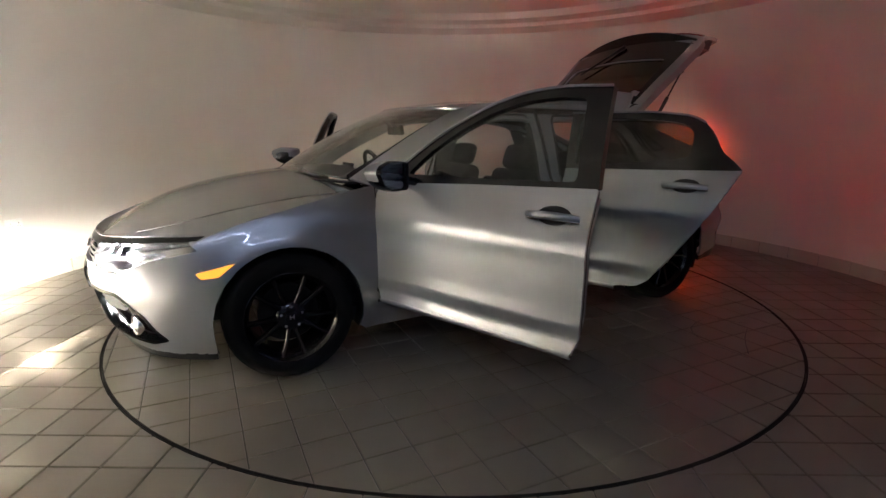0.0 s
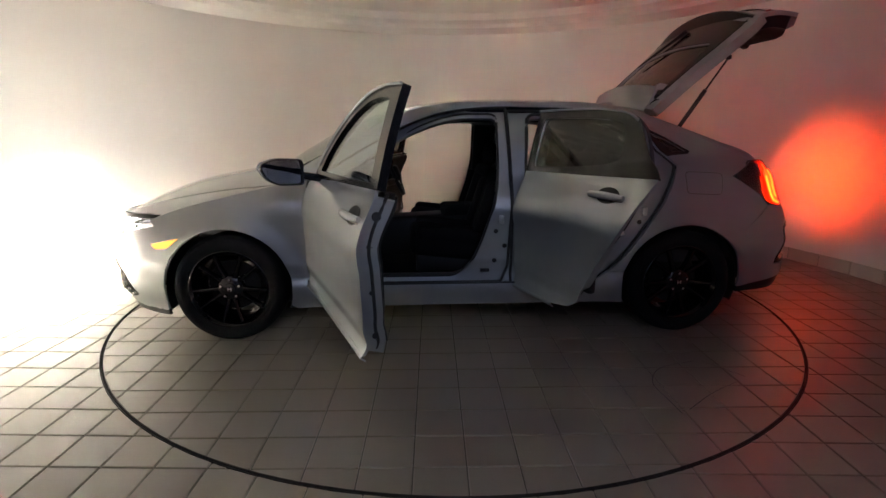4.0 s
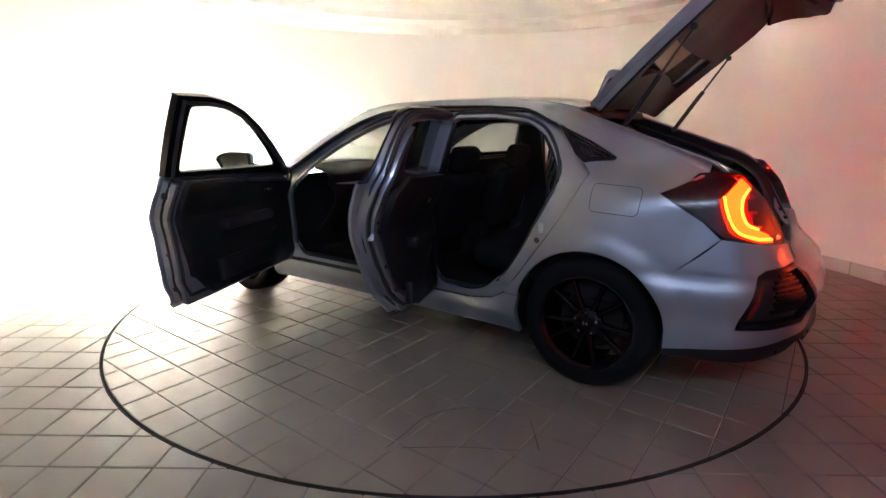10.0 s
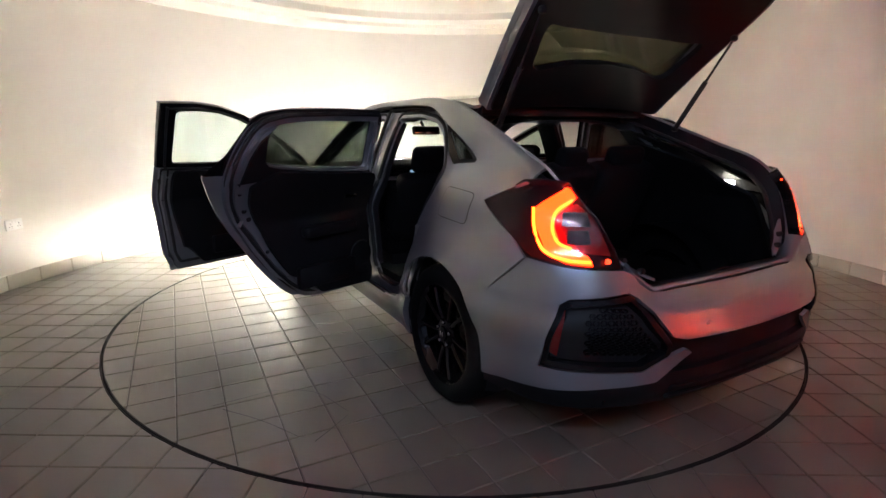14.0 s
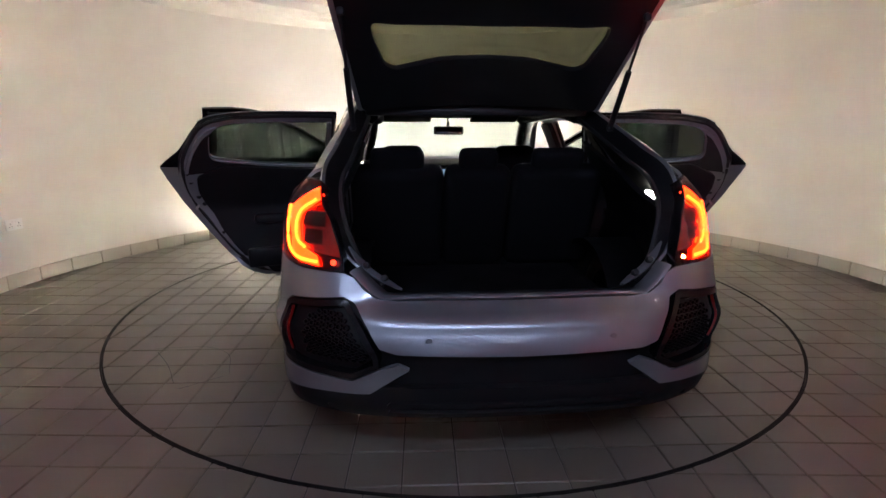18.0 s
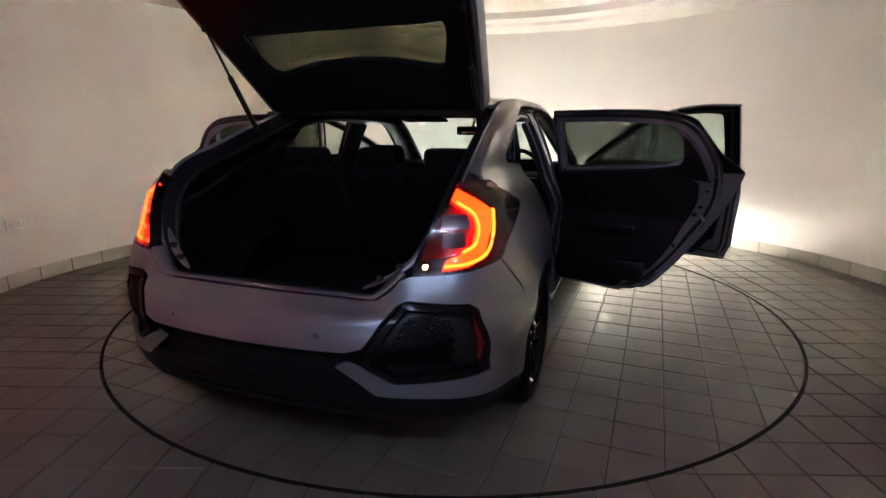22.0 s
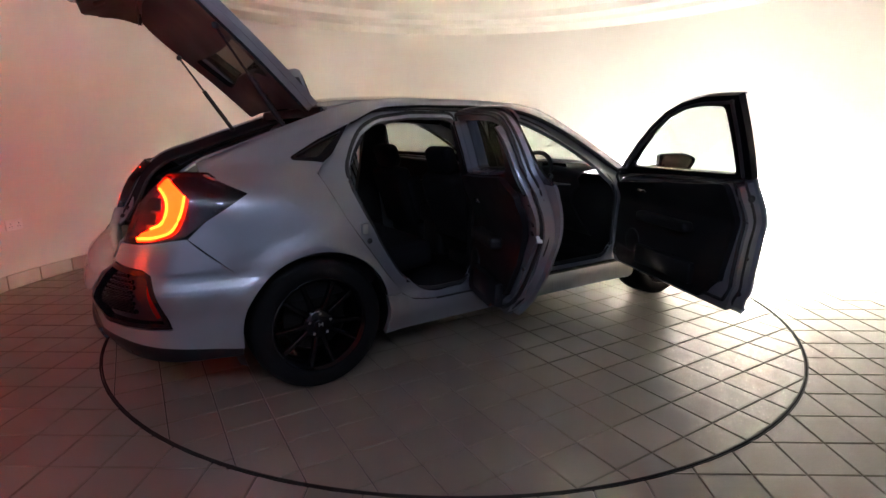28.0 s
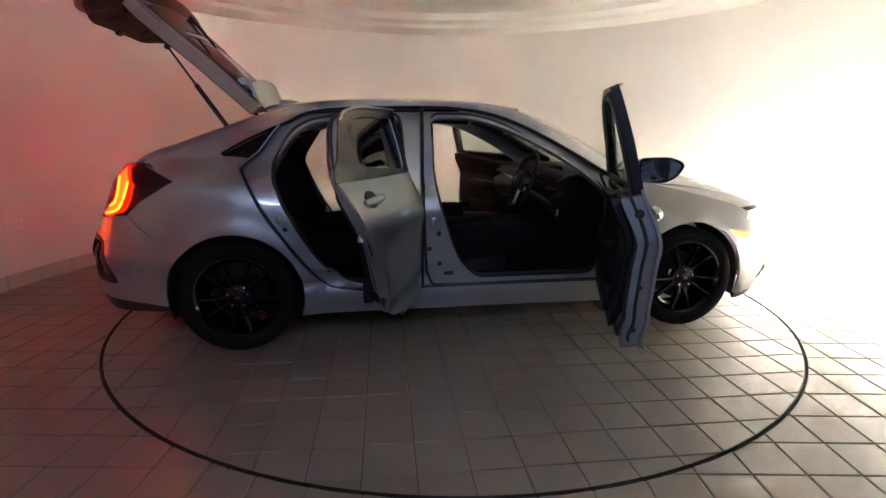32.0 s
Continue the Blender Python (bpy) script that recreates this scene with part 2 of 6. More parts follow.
def add_lathe(bm, profile, m, seg=48, close=False):
    """A turned shape: profile of (radius, height) about the z axis, placed by m."""
    rows = [[bm.verts.new(m @ Vector((r * math.cos(a), r * math.sin(a), h))) for a in np.linspace(0, 2 * math.pi, seg, endpoint=False)] for r, h in profile]
    for i in range(len(rows) if close else len(rows) - 1):
        a, b = rows[i], rows[(i + 1) % len(rows)]
        for j in range(seg):
            bm.faces.new((a[j], a[(j + 1) % seg], b[(j + 1) % seg], b[j]))
    return rows


def lathe(name, profile, m, material, parent, seg=48, caps=False, close=False, label=""):
    bm = bmesh.new()
    rows = add_lathe(bm, profile, m, seg, close)
    if caps:
        bm.faces.new(rows[0][::-1])
        bm.faces.new(rows[-1])
    return part(name, bm, material, parent, label)


# ---- the round studio ----
CX, CY, RW, HW, RD = 0.05, -0.147, 3.52, 2.45, 2.257
GAP = 24.0  # half of the entrance behind the camera, in degrees


def arc_wall(name, r0, r1, z0, z1, a0, a1, material, seg, label, kind="structure", parent=None):
    bm = bmesh.new()
    rows = []
    for a in np.radians(np.linspace(a0, a1, seg + 1)):
        c, s = math.cos(a), math.sin(a)
        rows.append([bm.verts.new((CX + r * c, CY + r * s, z)) for r, z in ((r0, z0), (r0, z1), (r1, z1), (r1, z0))])
    for a, b in zip(rows, rows[1:]):
        for j in range(4):
            bm.faces.new((a[j], b[j], b[(j + 1) % 4], a[(j + 1) % 4]))
    bm.faces.new(rows[0])
    bm.faces.new(rows[-1][::-1])
    return tagged(part(name, bm, material, parent), label, kind=kind)


def studio():
    arc_wall("wall_round", RW, RW + 0.2, 0, HW, -90 + GAP, 270 - GAP, M_WALL, 160, "smooth cream painted round studio wall")
    # ceiling: flat band, then two shallow steps up to the lit middle
    prof = [(RW + 0.2, HW), (3.09, HW), (3.06, HW + 0.035), (2.80, HW + 0.035), (2.76, HW + 0.10), (2.2, HW + 0.12), (1.2, HW + 0.13), (0.02, HW + 0.13)]
    back = [(0.02, HW + 0.3), (RW + 0.2, HW + 0.3)]
    tagged(lathe("ceiling", prof + back, Matrix.Translation((CX, CY, 0)), M_CEIL, None, 128, close=True), "cream plaster ceiling with shallow round steps", kind="structure")
    # entrance bay behind the camera
    w = RW * math.sin(radians(GAP))
    y0, y1 = CY - RW * math.cos(radians(GAP)) + 0.02, -7.0
    for i, x in enumerate((CX - w - 0.1, CX + w + 0.1)):
        bm = bmesh.new()
        add_box(bm, (0.2, y0 - y1, HW), pose(x, (y0 + y1) / 2, HW / 2), 0)
        tagged(part(("wall_west", "wall_east")[i], bm, M_BAY, None), "grey concrete wall of the entrance bay", kind="structure")
    bm = bmesh.new()
    add_box(bm, (2 * w + 0.4, 0.2, HW), pose(CX, y1 - 0.1, HW / 2), 0)
    tagged(part("wall_south", bm, M_BAY, None), "grey concrete end wall of the entrance bay", kind="structure")
    bay_fill_panels(y1)
    bm = bmesh.new()
    add_box(bm, (2 * w + 0.4, y0 - y1 + 0.2 - 0.35, 0.15), pose(CX, (y0 + y1) / 2 - 0.1 - 0.175, HW + 0.08), 0)
    tagged(part("ceiling_bay", bm, M_BAY, None), "grey concrete ceiling of the entrance bay", kind="structure")


def bay_fill_panels(y1):
    """Glowing panels in door frames, added unseen at the bay's end to tint the car's side."""
    root = new("bay_fill_1")
    tagged(root, "added cool glowing fill panels in the shape of glazed doors", kind="structure")
    root.location = (CX, y1 + 0.02, 0)
    for x in (-0.62, 0.62):
        block("pane", (1.12, 0.012, 1.95), pose(x, 0.01, 1.05), M_BAY_FILL, root, 0)
    for x in (-1.24, 0.0, 1.24):
        block("stile", (0.08, 0.05, 2.1), pose(x, 0.02, 1.05), M_ALU, root, 0.005)
    for z in (0.04, 2.06):
        block("rail", (2.56, 0.05, 0.08), pose(0, 0.022, z), M_ALU, root, 0.005)


def tube_lamp():
    """Three cool tubes in a row over the entrance."""
    root = new("strip_lamp")
    tagged(root, "row of cool white fluorescent tubes over the entrance", "lamp")
    root.location = (CX, -4.35, 2.28)
    block("housing", (2.5, 0.09, 0.05), pose(0, 0, 0.06), M_WHITE, root)
    for x, l in ((-0.78, 0.86), (-0.03, 0.34), (0.72, 0.86)):
        tube("tube", [(x - l / 2, 0, 0), (x + l / 2, 0, 0)], 0.016, M_TUBE, root, 10, label="glowing cool white tube")
    for x in (-1.0, 1.0):
        block("bracket", (0.03, 0.05, 0.14), pose(x, 0, 0.115), M_ALU, root, 0.004)


def socket():
    a = math.atan2(0.153 - CY, -3.456 - CX)
    root = new("wall_socket")
    tagged(root, "white double wall socket on the cream wall", "socket")
    root.matrix_basis = Matrix.Translation((CX + RW * math.cos(a), CY + RW * math.sin(a), 0.497)) @ pose(0, 0, 0, 0, 0, math.degrees(a) + 180)
    block("faceplate", (0.012, 0.146, 0.086), pose(0.007, 0, 0), M_WHITE, root, 0.004)
    for y in (-0.036, 0.036):
        for dy, dz, sy, sz in ((0, 0.018, 0.004, 0.008), (-0.011, -0.006, 0.007, 0.004), (0.011, -0.006, 0.007, 0.004)):
            block("pin_hole", (0.003, sy, sz), pose(0.0137, y + dy, dz - 0.008), M_PLAST, root, 0)
        block("rocker", (0.006, 0.012, 0.02), pose(0.014, y * 0.35, 0.026), M_WHITE, root, 0.002)


def cut_tile(x, y, s, r, keep_in):
    """Outline of a square tile, cut by the round edge of radius r about the origin; None if nothing is left."""
    h = s / 2
    loop = []
    for (ax, ay), (bx, by) in zip(((-h, -h), (h, -h), (h, h), (-h, h)), ((h, -h), (h, h), (-h, h), (-h, -h))):
        loop += [(x + ax + (bx - ax) * i / 12, y + ay + (by - ay) * i / 12) for i in range(12)]
    good = [(math.hypot(*q) < r) == keep_in for q in loop]
    if all(good):
        return "whole"
    if sum(good) < 3:
        return None
    k = next(i for i in range(48) if good[i] and not good[i - 1])
    run = []
    for i in range(48):
        if not good[(k + i) % 48]:
            break
        run.append(loop[(k + i) % 48])
    a0, a1 = math.atan2(run[-1][1], run[-1][0]), math.atan2(run[0][1], run[0][0])
    d = (a1 - a0 + math.pi) % (2 * math.pi) - math.pi
    slim = [q for i, q in enumerate(run) if i in (0, len(run) - 1) or (k + i) % 12 == 0]
    return slim + [(r * math.cos(a0 + d * w), r * math.sin(a0 + d * w)) for w in np.linspace(0, 1, 7)]


def tile_faces(loop, z, b=0.003):
    """Verts and faces of one tile: a top with worn edges and its sides."""
    p = np.array(loop)
    c = p.mean(axis=0)
    n = len(p)
    inn = p + (c - p) / np.maximum(np.linalg.norm(c - p, axis=1), 1e-6)[:, None] * b * 1.3
    verts = [(*q, z) for q in inn] + [(*q, z - 0.0025) for q in p] + [(*q, z - 0.012) for q in p]
    faces = [tuple(range(n))]
    for k in (0, n):
        faces += [(k + i, k + n + i, k + n + (i + 1) % n, k + (i + 1) % n) for i in range(n)]
    return verts, faces


def tiles(parent, r_in, r_out, keep_in, x0, y0, near, z, mats, far_name, far_label):
    """200 mm tiles: the nearest ones as pieces, the rest in one mesh."""
    s, g = 0.2, 0.0052
    cells = []
    for i in range(-20, 21):
        for j in range(-20, 21):
            x, y = x0 + (i + 0.5) * s, y0 + (j + 0.5) * s
            if math.hypot(x - (0 if keep_in else CX), y - (0 if keep_in else CY)) < r_out + 0.12:
                lp = cut_tile(x, y, s - g, r_in, keep_in)
                if lp:
                    cells.append((near(x, y), x, y, lp))
    cells.sort(key=lambda c: c[0])
    h = (s - g) / 2
    v, f = tile_faces([(-h, -h), (h, -h), (h, h), (-h, h)], 0)
    whole = bpy.data.meshes.new("tile")
    whole.from_pydata(v, [], [t if i else t for i, t in enumerate(f)])
    whole.materials.append(mats[0])
    vv, ff = [], []
    for i, (_, x, y, lp) in enumerate(cells):
        dz = z + random.uniform(-0.0007, 0.0007)
        if i < 290:
            if lp == "whole":
                ob = new("tile", whole)
            else:
                v, f = tile_faces([(q[0] - x, q[1] - y) for q in lp], 0)
                me = bpy.data.meshes.new("tile")
                me.from_pydata(v, [], f)
                me.materials.append(mats[0])
                ob = new("tile", me)
            ob.parent = parent
            ob.matrix_basis = pose(x, y, dz, random.uniform(-0.12, 0.12), random.uniform(-0.12, 0.12), 0 if lp != "whole" else random.choice((0, 90, 180, 270)))
        else:
            lp = [(x - h, y - h), (x + h, y - h), (x + h, y + h), (x - h, y + h)] if lp == "whole" else lp
            v, f = tile_faces(lp, dz)
            k = len(vv)
            vv += v
            ff += [tuple(a + k for a in t) for t in f]
    if vv:
        me = bpy.data.meshes.new(far_name)
        me.from_pydata(vv, [], ff)
        tagged(link_mesh(far_name, me, mats[1], parent), far_label, kind="stuff")


def skirting():
    sk = arc_wall("baseboard", RW - 0.006, RW, 0, 0.112, -90 + GAP, 270 - GAP, M_GROUT, 160, "tiled skirting round the foot of the wall")
    r, w = RW - 0.012, 0.298
    h = 0.116
    bm = bmesh.new()
    add_box(bm, (0.012, w - 0.006, h), pose(0, 0, h / 2), 0.003, 1)
    me = bpy.data.meshes.new("skirting_tile")
    bm.to_mesh(me)
    bm.free()
    me.materials.append(M_SKIRT)
    step = math.degrees(w / r)
    a = -90 + GAP + step / 2 + 0.2
    while a < 270 - GAP - step / 2:
        ob = new("skirting_tile", me)
        ob.parent = sk
        ob.matrix_basis = Matrix.Translation((CX + r * math.cos(radians(a)), CY + r * math.sin(radians(a)), 0)) @ pose(0, 0, 0, 0, 0, a)
        a += step


def floors():
    bm = bmesh.new()
    add_lathe(bm, [(RD + 0.009, -0.006), (RW + 0.1, -0.006), (RW + 0.1, -0.2), (RD + 0.009, -0.2)], Matrix(), 128, close=True)
    add_box(bm, (4.4, 4.2, 0.1), pose(CX, -5.5, -0.059), 0)
    fl = tagged(part("floor", bm, M_GROUT, None, smooth=False), "beige square floor tiles with dark joints", kind="structure")
    tiles(fl, RD + 0.011, RW, False, -0.098, -0.118, lambda x, y: math.hypot(x, y + 3.2), 0, (M_TILE, M_TILE_J), "far_tiles", "beige square floor tiles along the wall")
    tagged(lathe("turntable_edge", [(RD + 0.005, 0.001), (RD + 0.010, 0.001), (RD + 0.010, -0.03), (RD + 0.005, -0.03)], Matrix(), M_STEEL, None, 160, close=True),
           "dark steel edging round the turntable pit", kind="structure")


def turntable():
    root = new("turntable")
    tagged(root, "round tiled turntable with a dark steel rim under the car", "turntable")
    deck = lathe("deck", [(RD - 0.005, -0.006), (RD - 0.005, -0.1), (0.02, -0.1), (0.02, -0.006)], Matrix(), M_GROUT, root, 128, close=True)
    lathe("rim", [(RD - 0.006, 0.001), (RD, 0.001), (RD, -0.05), (RD - 0.006, -0.05)], Matrix(), M_STEEL, root, 160, close=True, label="dark steel rim")
    deck.matrix_basis = pose(0, 0, 0, 0, 0, -2.2)
    return root, deck


MARKS = [[(-0.90, 1.783), (-0.897, 1.67), (-0.898, 1.50), (-0.989, 1.358), (-1.243, 1.263)], [(-0.952, 1.748), (-1.142, 1.609), (-1.341, 1.50)], [(-1.40, 1.456), (-1.341, 1.368), (-1.277, 1.277)]]


def scuffs(table):
    """Thin rubber marks that turning tyres left on the deck."""
    for run in MARKS:
        c = curve3([(x, y, 0.0012) for x, y in run], 20)
        t = np.gradient(c, axis=0)
        n = np.stack([-t[:, 1], t[:, 0], 0 * t[:, 0]], 1) / np.linalg.norm(t, axis=1)[:, None] * 0.0022
        bm = bmesh.new()
        rows = [[bm.verts.new(p + k * w) for k in (-1, 1)] for p, w in zip(c, n * np.linspace(0.5, 1, 21)[::-1, None])]
        for a, b in zip(rows, rows[1:]):
            bm.faces.new((a[0], a[1], b[1], b[0]))
        bmesh.ops.solidify(bm, geom=bm.faces[:], thickness=0.0006)
        part("scuff_mark", bm, M_SEAL, table, "dark rubber scuff on the tiles")


def turntable_tiles(deck):
    tiles(deck, RD - 0.007, RD, True, 0.010, 0.093, lambda x, y: -math.hypot(x, y), 0, (M_TILE, M_TILE_J), "inner_tiles", "beige square tiles under the car")


# ---- the car: x forward, y to its left, z up, origin between the wheels on the deck ----
WB, TR, WR = 1.3485, 0.80, 0.318
# plan outlines of the lower body, from the nose round the left side to the tail, one for each height
LEVELS = [0.18, 0.34, 0.50, 0.60, 0.63, 0.68, 0.79, 0.82, 0.97, 1.08]
NOSE = [[(2.12, 0), (2.10, 0.35), (2.00, 0.62), (1.90, 0.75)],
        [(2.22, 0), (2.19, 0.35), (2.09, 0.62), (1.95, 0.78)],
        [(2.25, 0), (2.22, 0.35), (2.11, 0.62), (1.95, 0.79)],
        [(2.245, 0), (2.21, 0.35), (2.09, 0.62), (1.93, 0.787)],
        [(2.239, 0), (2.203, 0.35), (2.08, 0.62), (1.922, 0.784)],
        [(2.22, 0), (2.18, 0.35), (2.05, 0.62), (1.90, 0.775)],
        [(2.12, 0), (2.07, 0.35), (1.95, 0.60), (1.83, 0.74)],
        [(2.09, 0), (2.04, 0.35), (1.93, 0.59), (1.81, 0.725)],
        [(1.80, 0), (1.77, 0.35), (1.71, 0.55), (1.62, 0.66)],
        [(1.60, 0), (1.57, 0.30), (1.52, 0.50), (1.44, 0.60)]]
FLANK = [[(1.72, 0.845), (1.35, 0.865), (0.95, 0.835), (0.30, 0.825), (-0.30, 0.825), (-0.90, 0.835), (-1.35, 0.865), (-1.72, 0.845)],
         [(1.74, 0.862), (1.35, 0.885), (0.95, 0.858), (0.30, 0.850), (-0.30, 0.850), (-0.90, 0.860), (-1.35, 0.890), (-1.73, 0.868)],
         [(1.745, 0.868), (1.35, 0.896), (0.95, 0.866), (0.30, 0.856), (-0.30, 0.857), (-0.90, 0.872), (-1.35, 0.900), (-1.74, 0.874)],
         [(1.738, 0.864), (1.35, 0.894), (0.95, 0.869), (0.30, 0.861), (-0.30, 0.863), (-0.90, 0.877), (-1.35, 0.900), (-1.74, 0.871)],
         [(1.733, 0.861), (1.35, 0.893), (0.95, 0.870), (0.30, 0.863), (-0.30, 0.865), (-0.90, 0.878), (-1.35, 0.899), (-1.74, 0.869)],
         [(1.72, 0.852), (1.35, 0.888), (0.95, 0.872), (0.30, 0.866), (-0.30, 0.868), (-0.90, 0.880), (-1.35, 0.896), (-1.74, 0.864)],
         [(1.68, 0.818), (1.35, 0.868), (0.95, 0.874), (0.30, 0.874), (-0.30, 0.876), (-0.90, 0.882), (-1.35, 0.884), (-1.74, 0.850)],
         [(1.66, 0.805), (1.35, 0.858), (0.95, 0.866), (0.30, 0.866), (-0.30, 0.868), (-0.90, 0.875), (-1.35, 0.879), (-1.74, 0.846)],
         [(1.50, 0.730), (1.28, 0.780), (0.95, 0.795), (0.30, 0.797), (-0.30, 0.800), (-0.90, 0.812), (-1.35, 0.828), (-1.72, 0.815)],
         [(1.34, 0.660), (1.18, 0.700), (0.95, 0.735), (0.30, 0.750), (-0.30, 0.755), (-0.90, 0.755), (-1.35, 0.735), (-1.67, 0.725)]]
STERN = [[(-1.95, 0.77), (-2.06, 0.60), (-2.11, 0.35), (-2.13, 0)],
         [(-2.01, 0.795), (-2.165, 0.60), (-2.235, 0.35), (-2.25, 0)],
         [(-2.02, 0.79), (-2.172, 0.60), (-2.243, 0.35), (-2.263, 0)],
         [(-2.025, 0.79), (-2.16, 0.60), (-2.222, 0.35), (-2.241, 0)],
         [(-2.02, 0.787), (-2.15, 0.60), (-2.202, 0.35), (-2.22, 0)],
         [(-2.01, 0.78), (-2.125, 0.60), (-2.12, 0.35), (-2.13, 0)],
         [(-1.975, 0.772), (-2.075, 0.60), (-2.10, 0.35), (-2.11, 0)],
         [(-1.96, 0.768), (-2.065, 0.60), (-2.10, 0.35), (-2.11, 0)],
         [(-1.895, 0.762), (-2.0, 0.60), (-2.06, 0.35), (-2.08, 0)],
         [(-1.84, 0.69), (-1.93, 0.56), (-1.98, 0.33), (-2.00, 0)]]
NET = np.array([a + b + c for a, b, c in zip(NOSE, FLANK, STERN)], float)
# creases between those heights: the doors' tucked foot, the facet round the rear bumper
MORE = [0.375, 0.46, 0.57, 0.645, 0.66]
NET = np.array([[[np.interp(z, LEVELS, NET[:, i, k]) for k in (0, 1)] for i in range(16)] for z in sorted(LEVELS + MORE)])
LEVELS = sorted(LEVELS + MORE)
NET[1, 6:10, 1] += 0.004
NET[2, 6:10, 1] -= 0.009
NET[3, 6:10, 1] += 0.004
for i, (x, y) in {11: (0, 0.010), 12: (-0.008, 0.010), 13: (-0.010, 0.006), 14: (-0.012, 0), 15: (-0.012, 0)}.items():
    NET[4, i] += (x * 0.9, y * 0.9)
    NET[5, i] += (x * 1.05, y * 1.1)
    NET[6, i] += (x * 0.25, y * 0.1)
    NET[7, i] += (0.0, -y * 0.3)
# the ledge over that facet
NET[7, 13:, 0] -= (0.002, 0.008, 0.010)
NET[8, 13:, 0] += (0.0, 0.002, 0.004)
NET[9, 13:, 0] += (0.002, 0.016, 0.018)
ZS = np.linspace(0.16, 1.10, 95)
_u = np.linspace(0, 15, 751)
_flip = np.array([1.0, -1.0])
_rows = herm(LEVELS, NET.reshape(len(LEVELS), -1), np.clip(ZS, 0.18, 1.08)).reshape(len(ZS), 16, 2)
_pad = np.concatenate([_rows[:, 2:0:-1] * _flip, _rows, _rows[:, -2:-4:-1] * _flip], axis=1)
GRID = np.stack([herm(np.arange(-2, 18), r, _u) for r in _pad])
# flared lips round the wheel arches
for _xc in (WB, -WB):
    _r = np.hypot(GRID[..., 0] - _xc, (ZS - 0.315)[:, None])
    _w = np.clip((0.475 - _r) / 0.10, 0, 1)
    GRID[..., 1] += 0.012 * _w * _w * (3 - 2 * _w) * (GRID[..., 1] > 0.6)
_ref = GRID[int(np.argmin(abs(ZS - 0.5)))]
ARC = np.concatenate([[0], np.cumsum(np.linalg.norm(np.diff(_ref, axis=0), axis=1))])
TOTAL = ARC[-1]


def _at(z):
    k = np.clip((np.asarray(z, float) - ZS[0]) / (ZS[1] - ZS[0]), 0, len(ZS) - 1.001)
    return k.astype(int), k - k.astype(int)


def wrap(s, z):
    """The skin at arc length s from the nose (0) to the tail and height z."""
    s, z = np.broadcast_arrays(np.asarray(s, float), np.asarray(z, float))
    u = np.interp(s, ARC, _u) / (_u[1] - _u[0])
    j = np.clip(u.astype(int), 0, len(_u) - 2)
    f = (u - j)[..., None]
    i, g = _at(z)
    g = g[..., None]
    p = (GRID[i, j] * (1 - f) + GRID[i, j + 1] * f) * (1 - g) + (GRID[i + 1, j] * (1 - f) + GRID[i + 1, j + 1] * f) * g
    return np.concatenate([p, z[..., None]], axis=-1)


def front(q, z):
    """The skin about the nose: q runs to both sides from the middle."""
    p = wrap(np.abs(q), z)
    p[..., 1] *= np.where(np.asarray(q) < 0, -1, 1)
    return p


def rear(q, z):
    p = wrap(TOTAL - np.abs(q), z)
    p[..., 1] *= np.where(np.asarray(q) < 0, -1, 1)
    return p


def q_rear(y):
    """Arc length from the middle of the tail to half-width y."""
    k = _ref[::-1]
    return float(np.interp(y, k[:200, 1], (TOTAL - ARC[::-1])[:200]))


def q_at(x, y, z):
    """Arc length from the tail's middle to the place on the skin nearest to (x, y) at height z."""
    k = GRID[int(round((z - ZS[0]) / (ZS[1] - ZS[0])))]
    i = int(np.argmin((k[:, 0] - x) ** 2 + (k[:, 1] - y) ** 2))
    return float(TOTAL - ARC[i])


def q3(*pts):
    return [(q_at(x, y, z), z) for x, y, z in pts]


def q_x(x):
    """Arc length from the tail's middle to a place on the flank."""
    return TOTAL - float(np.interp(-x, -_ref[:, 0], ARC))


def n_y(y):
    return float(np.interp(y, _ref[:200, 1], ARC[:200]))


def n_x(x):
    return float(np.interp(-x, -_ref[:, 0], ARC))


def flank_low(x, z):
    x, z = np.broadcast_arrays(np.asarray(x, float), np.asarray(z, float))
    i, g = _at(z)
    out = np.empty(x.shape)
    a = np.empty(x.shape)
    for k in np.unique(i):
        m = i == k
        out[m] = np.interp(-x[m], -GRID[k, :, 0], GRID[k, :, 1])
        a[m] = np.interp(-x[m], -GRID[k + 1, :, 0], GRID[k + 1, :, 1])
    return out * (1 - g) + a * g


def flank(x, z):
    """Half-width of the body side and, above the waist, of the cabin."""
    x, z = np.broadcast_arrays(np.asarray(x, float), np.asarray(z, float))
    d = np.maximum(z - 0.97, 0)
    y0 = flank_low(x, np.minimum(z, 0.97))
    back = np.clip((-0.95 - x) / 0.4, 0, 1)
    k = np.clip(d / 0.12, 0, 1)
    tum = 0.30 * d + 0.30 * d * d + back * 0.062 * k * k * (3 - 2 * k) + 0.10 * np.clip(-0.9 - x, 0, 1) * d
    return y0 - tum


def side(x, z):
    x, z = np.broadcast_arrays(np.asarray(x, float), np.asarray(z, float))
    return np.stack([x, flank(x, z), z], axis=-1)


def door_flank(x, z):
    """Half-width of the doors, whose window frames stand steeper than the roof pillars."""
    low = flank(x, np.minimum(z, 0.97))
    return low + (flank(x, z) - low) * 0.70


def door_side(x, z):
    x, z = np.broadcast_arrays(np.asarray(x, float), np.asarray(z, float))
    return np.stack([x, door_flank(x, z), z], axis=-1)


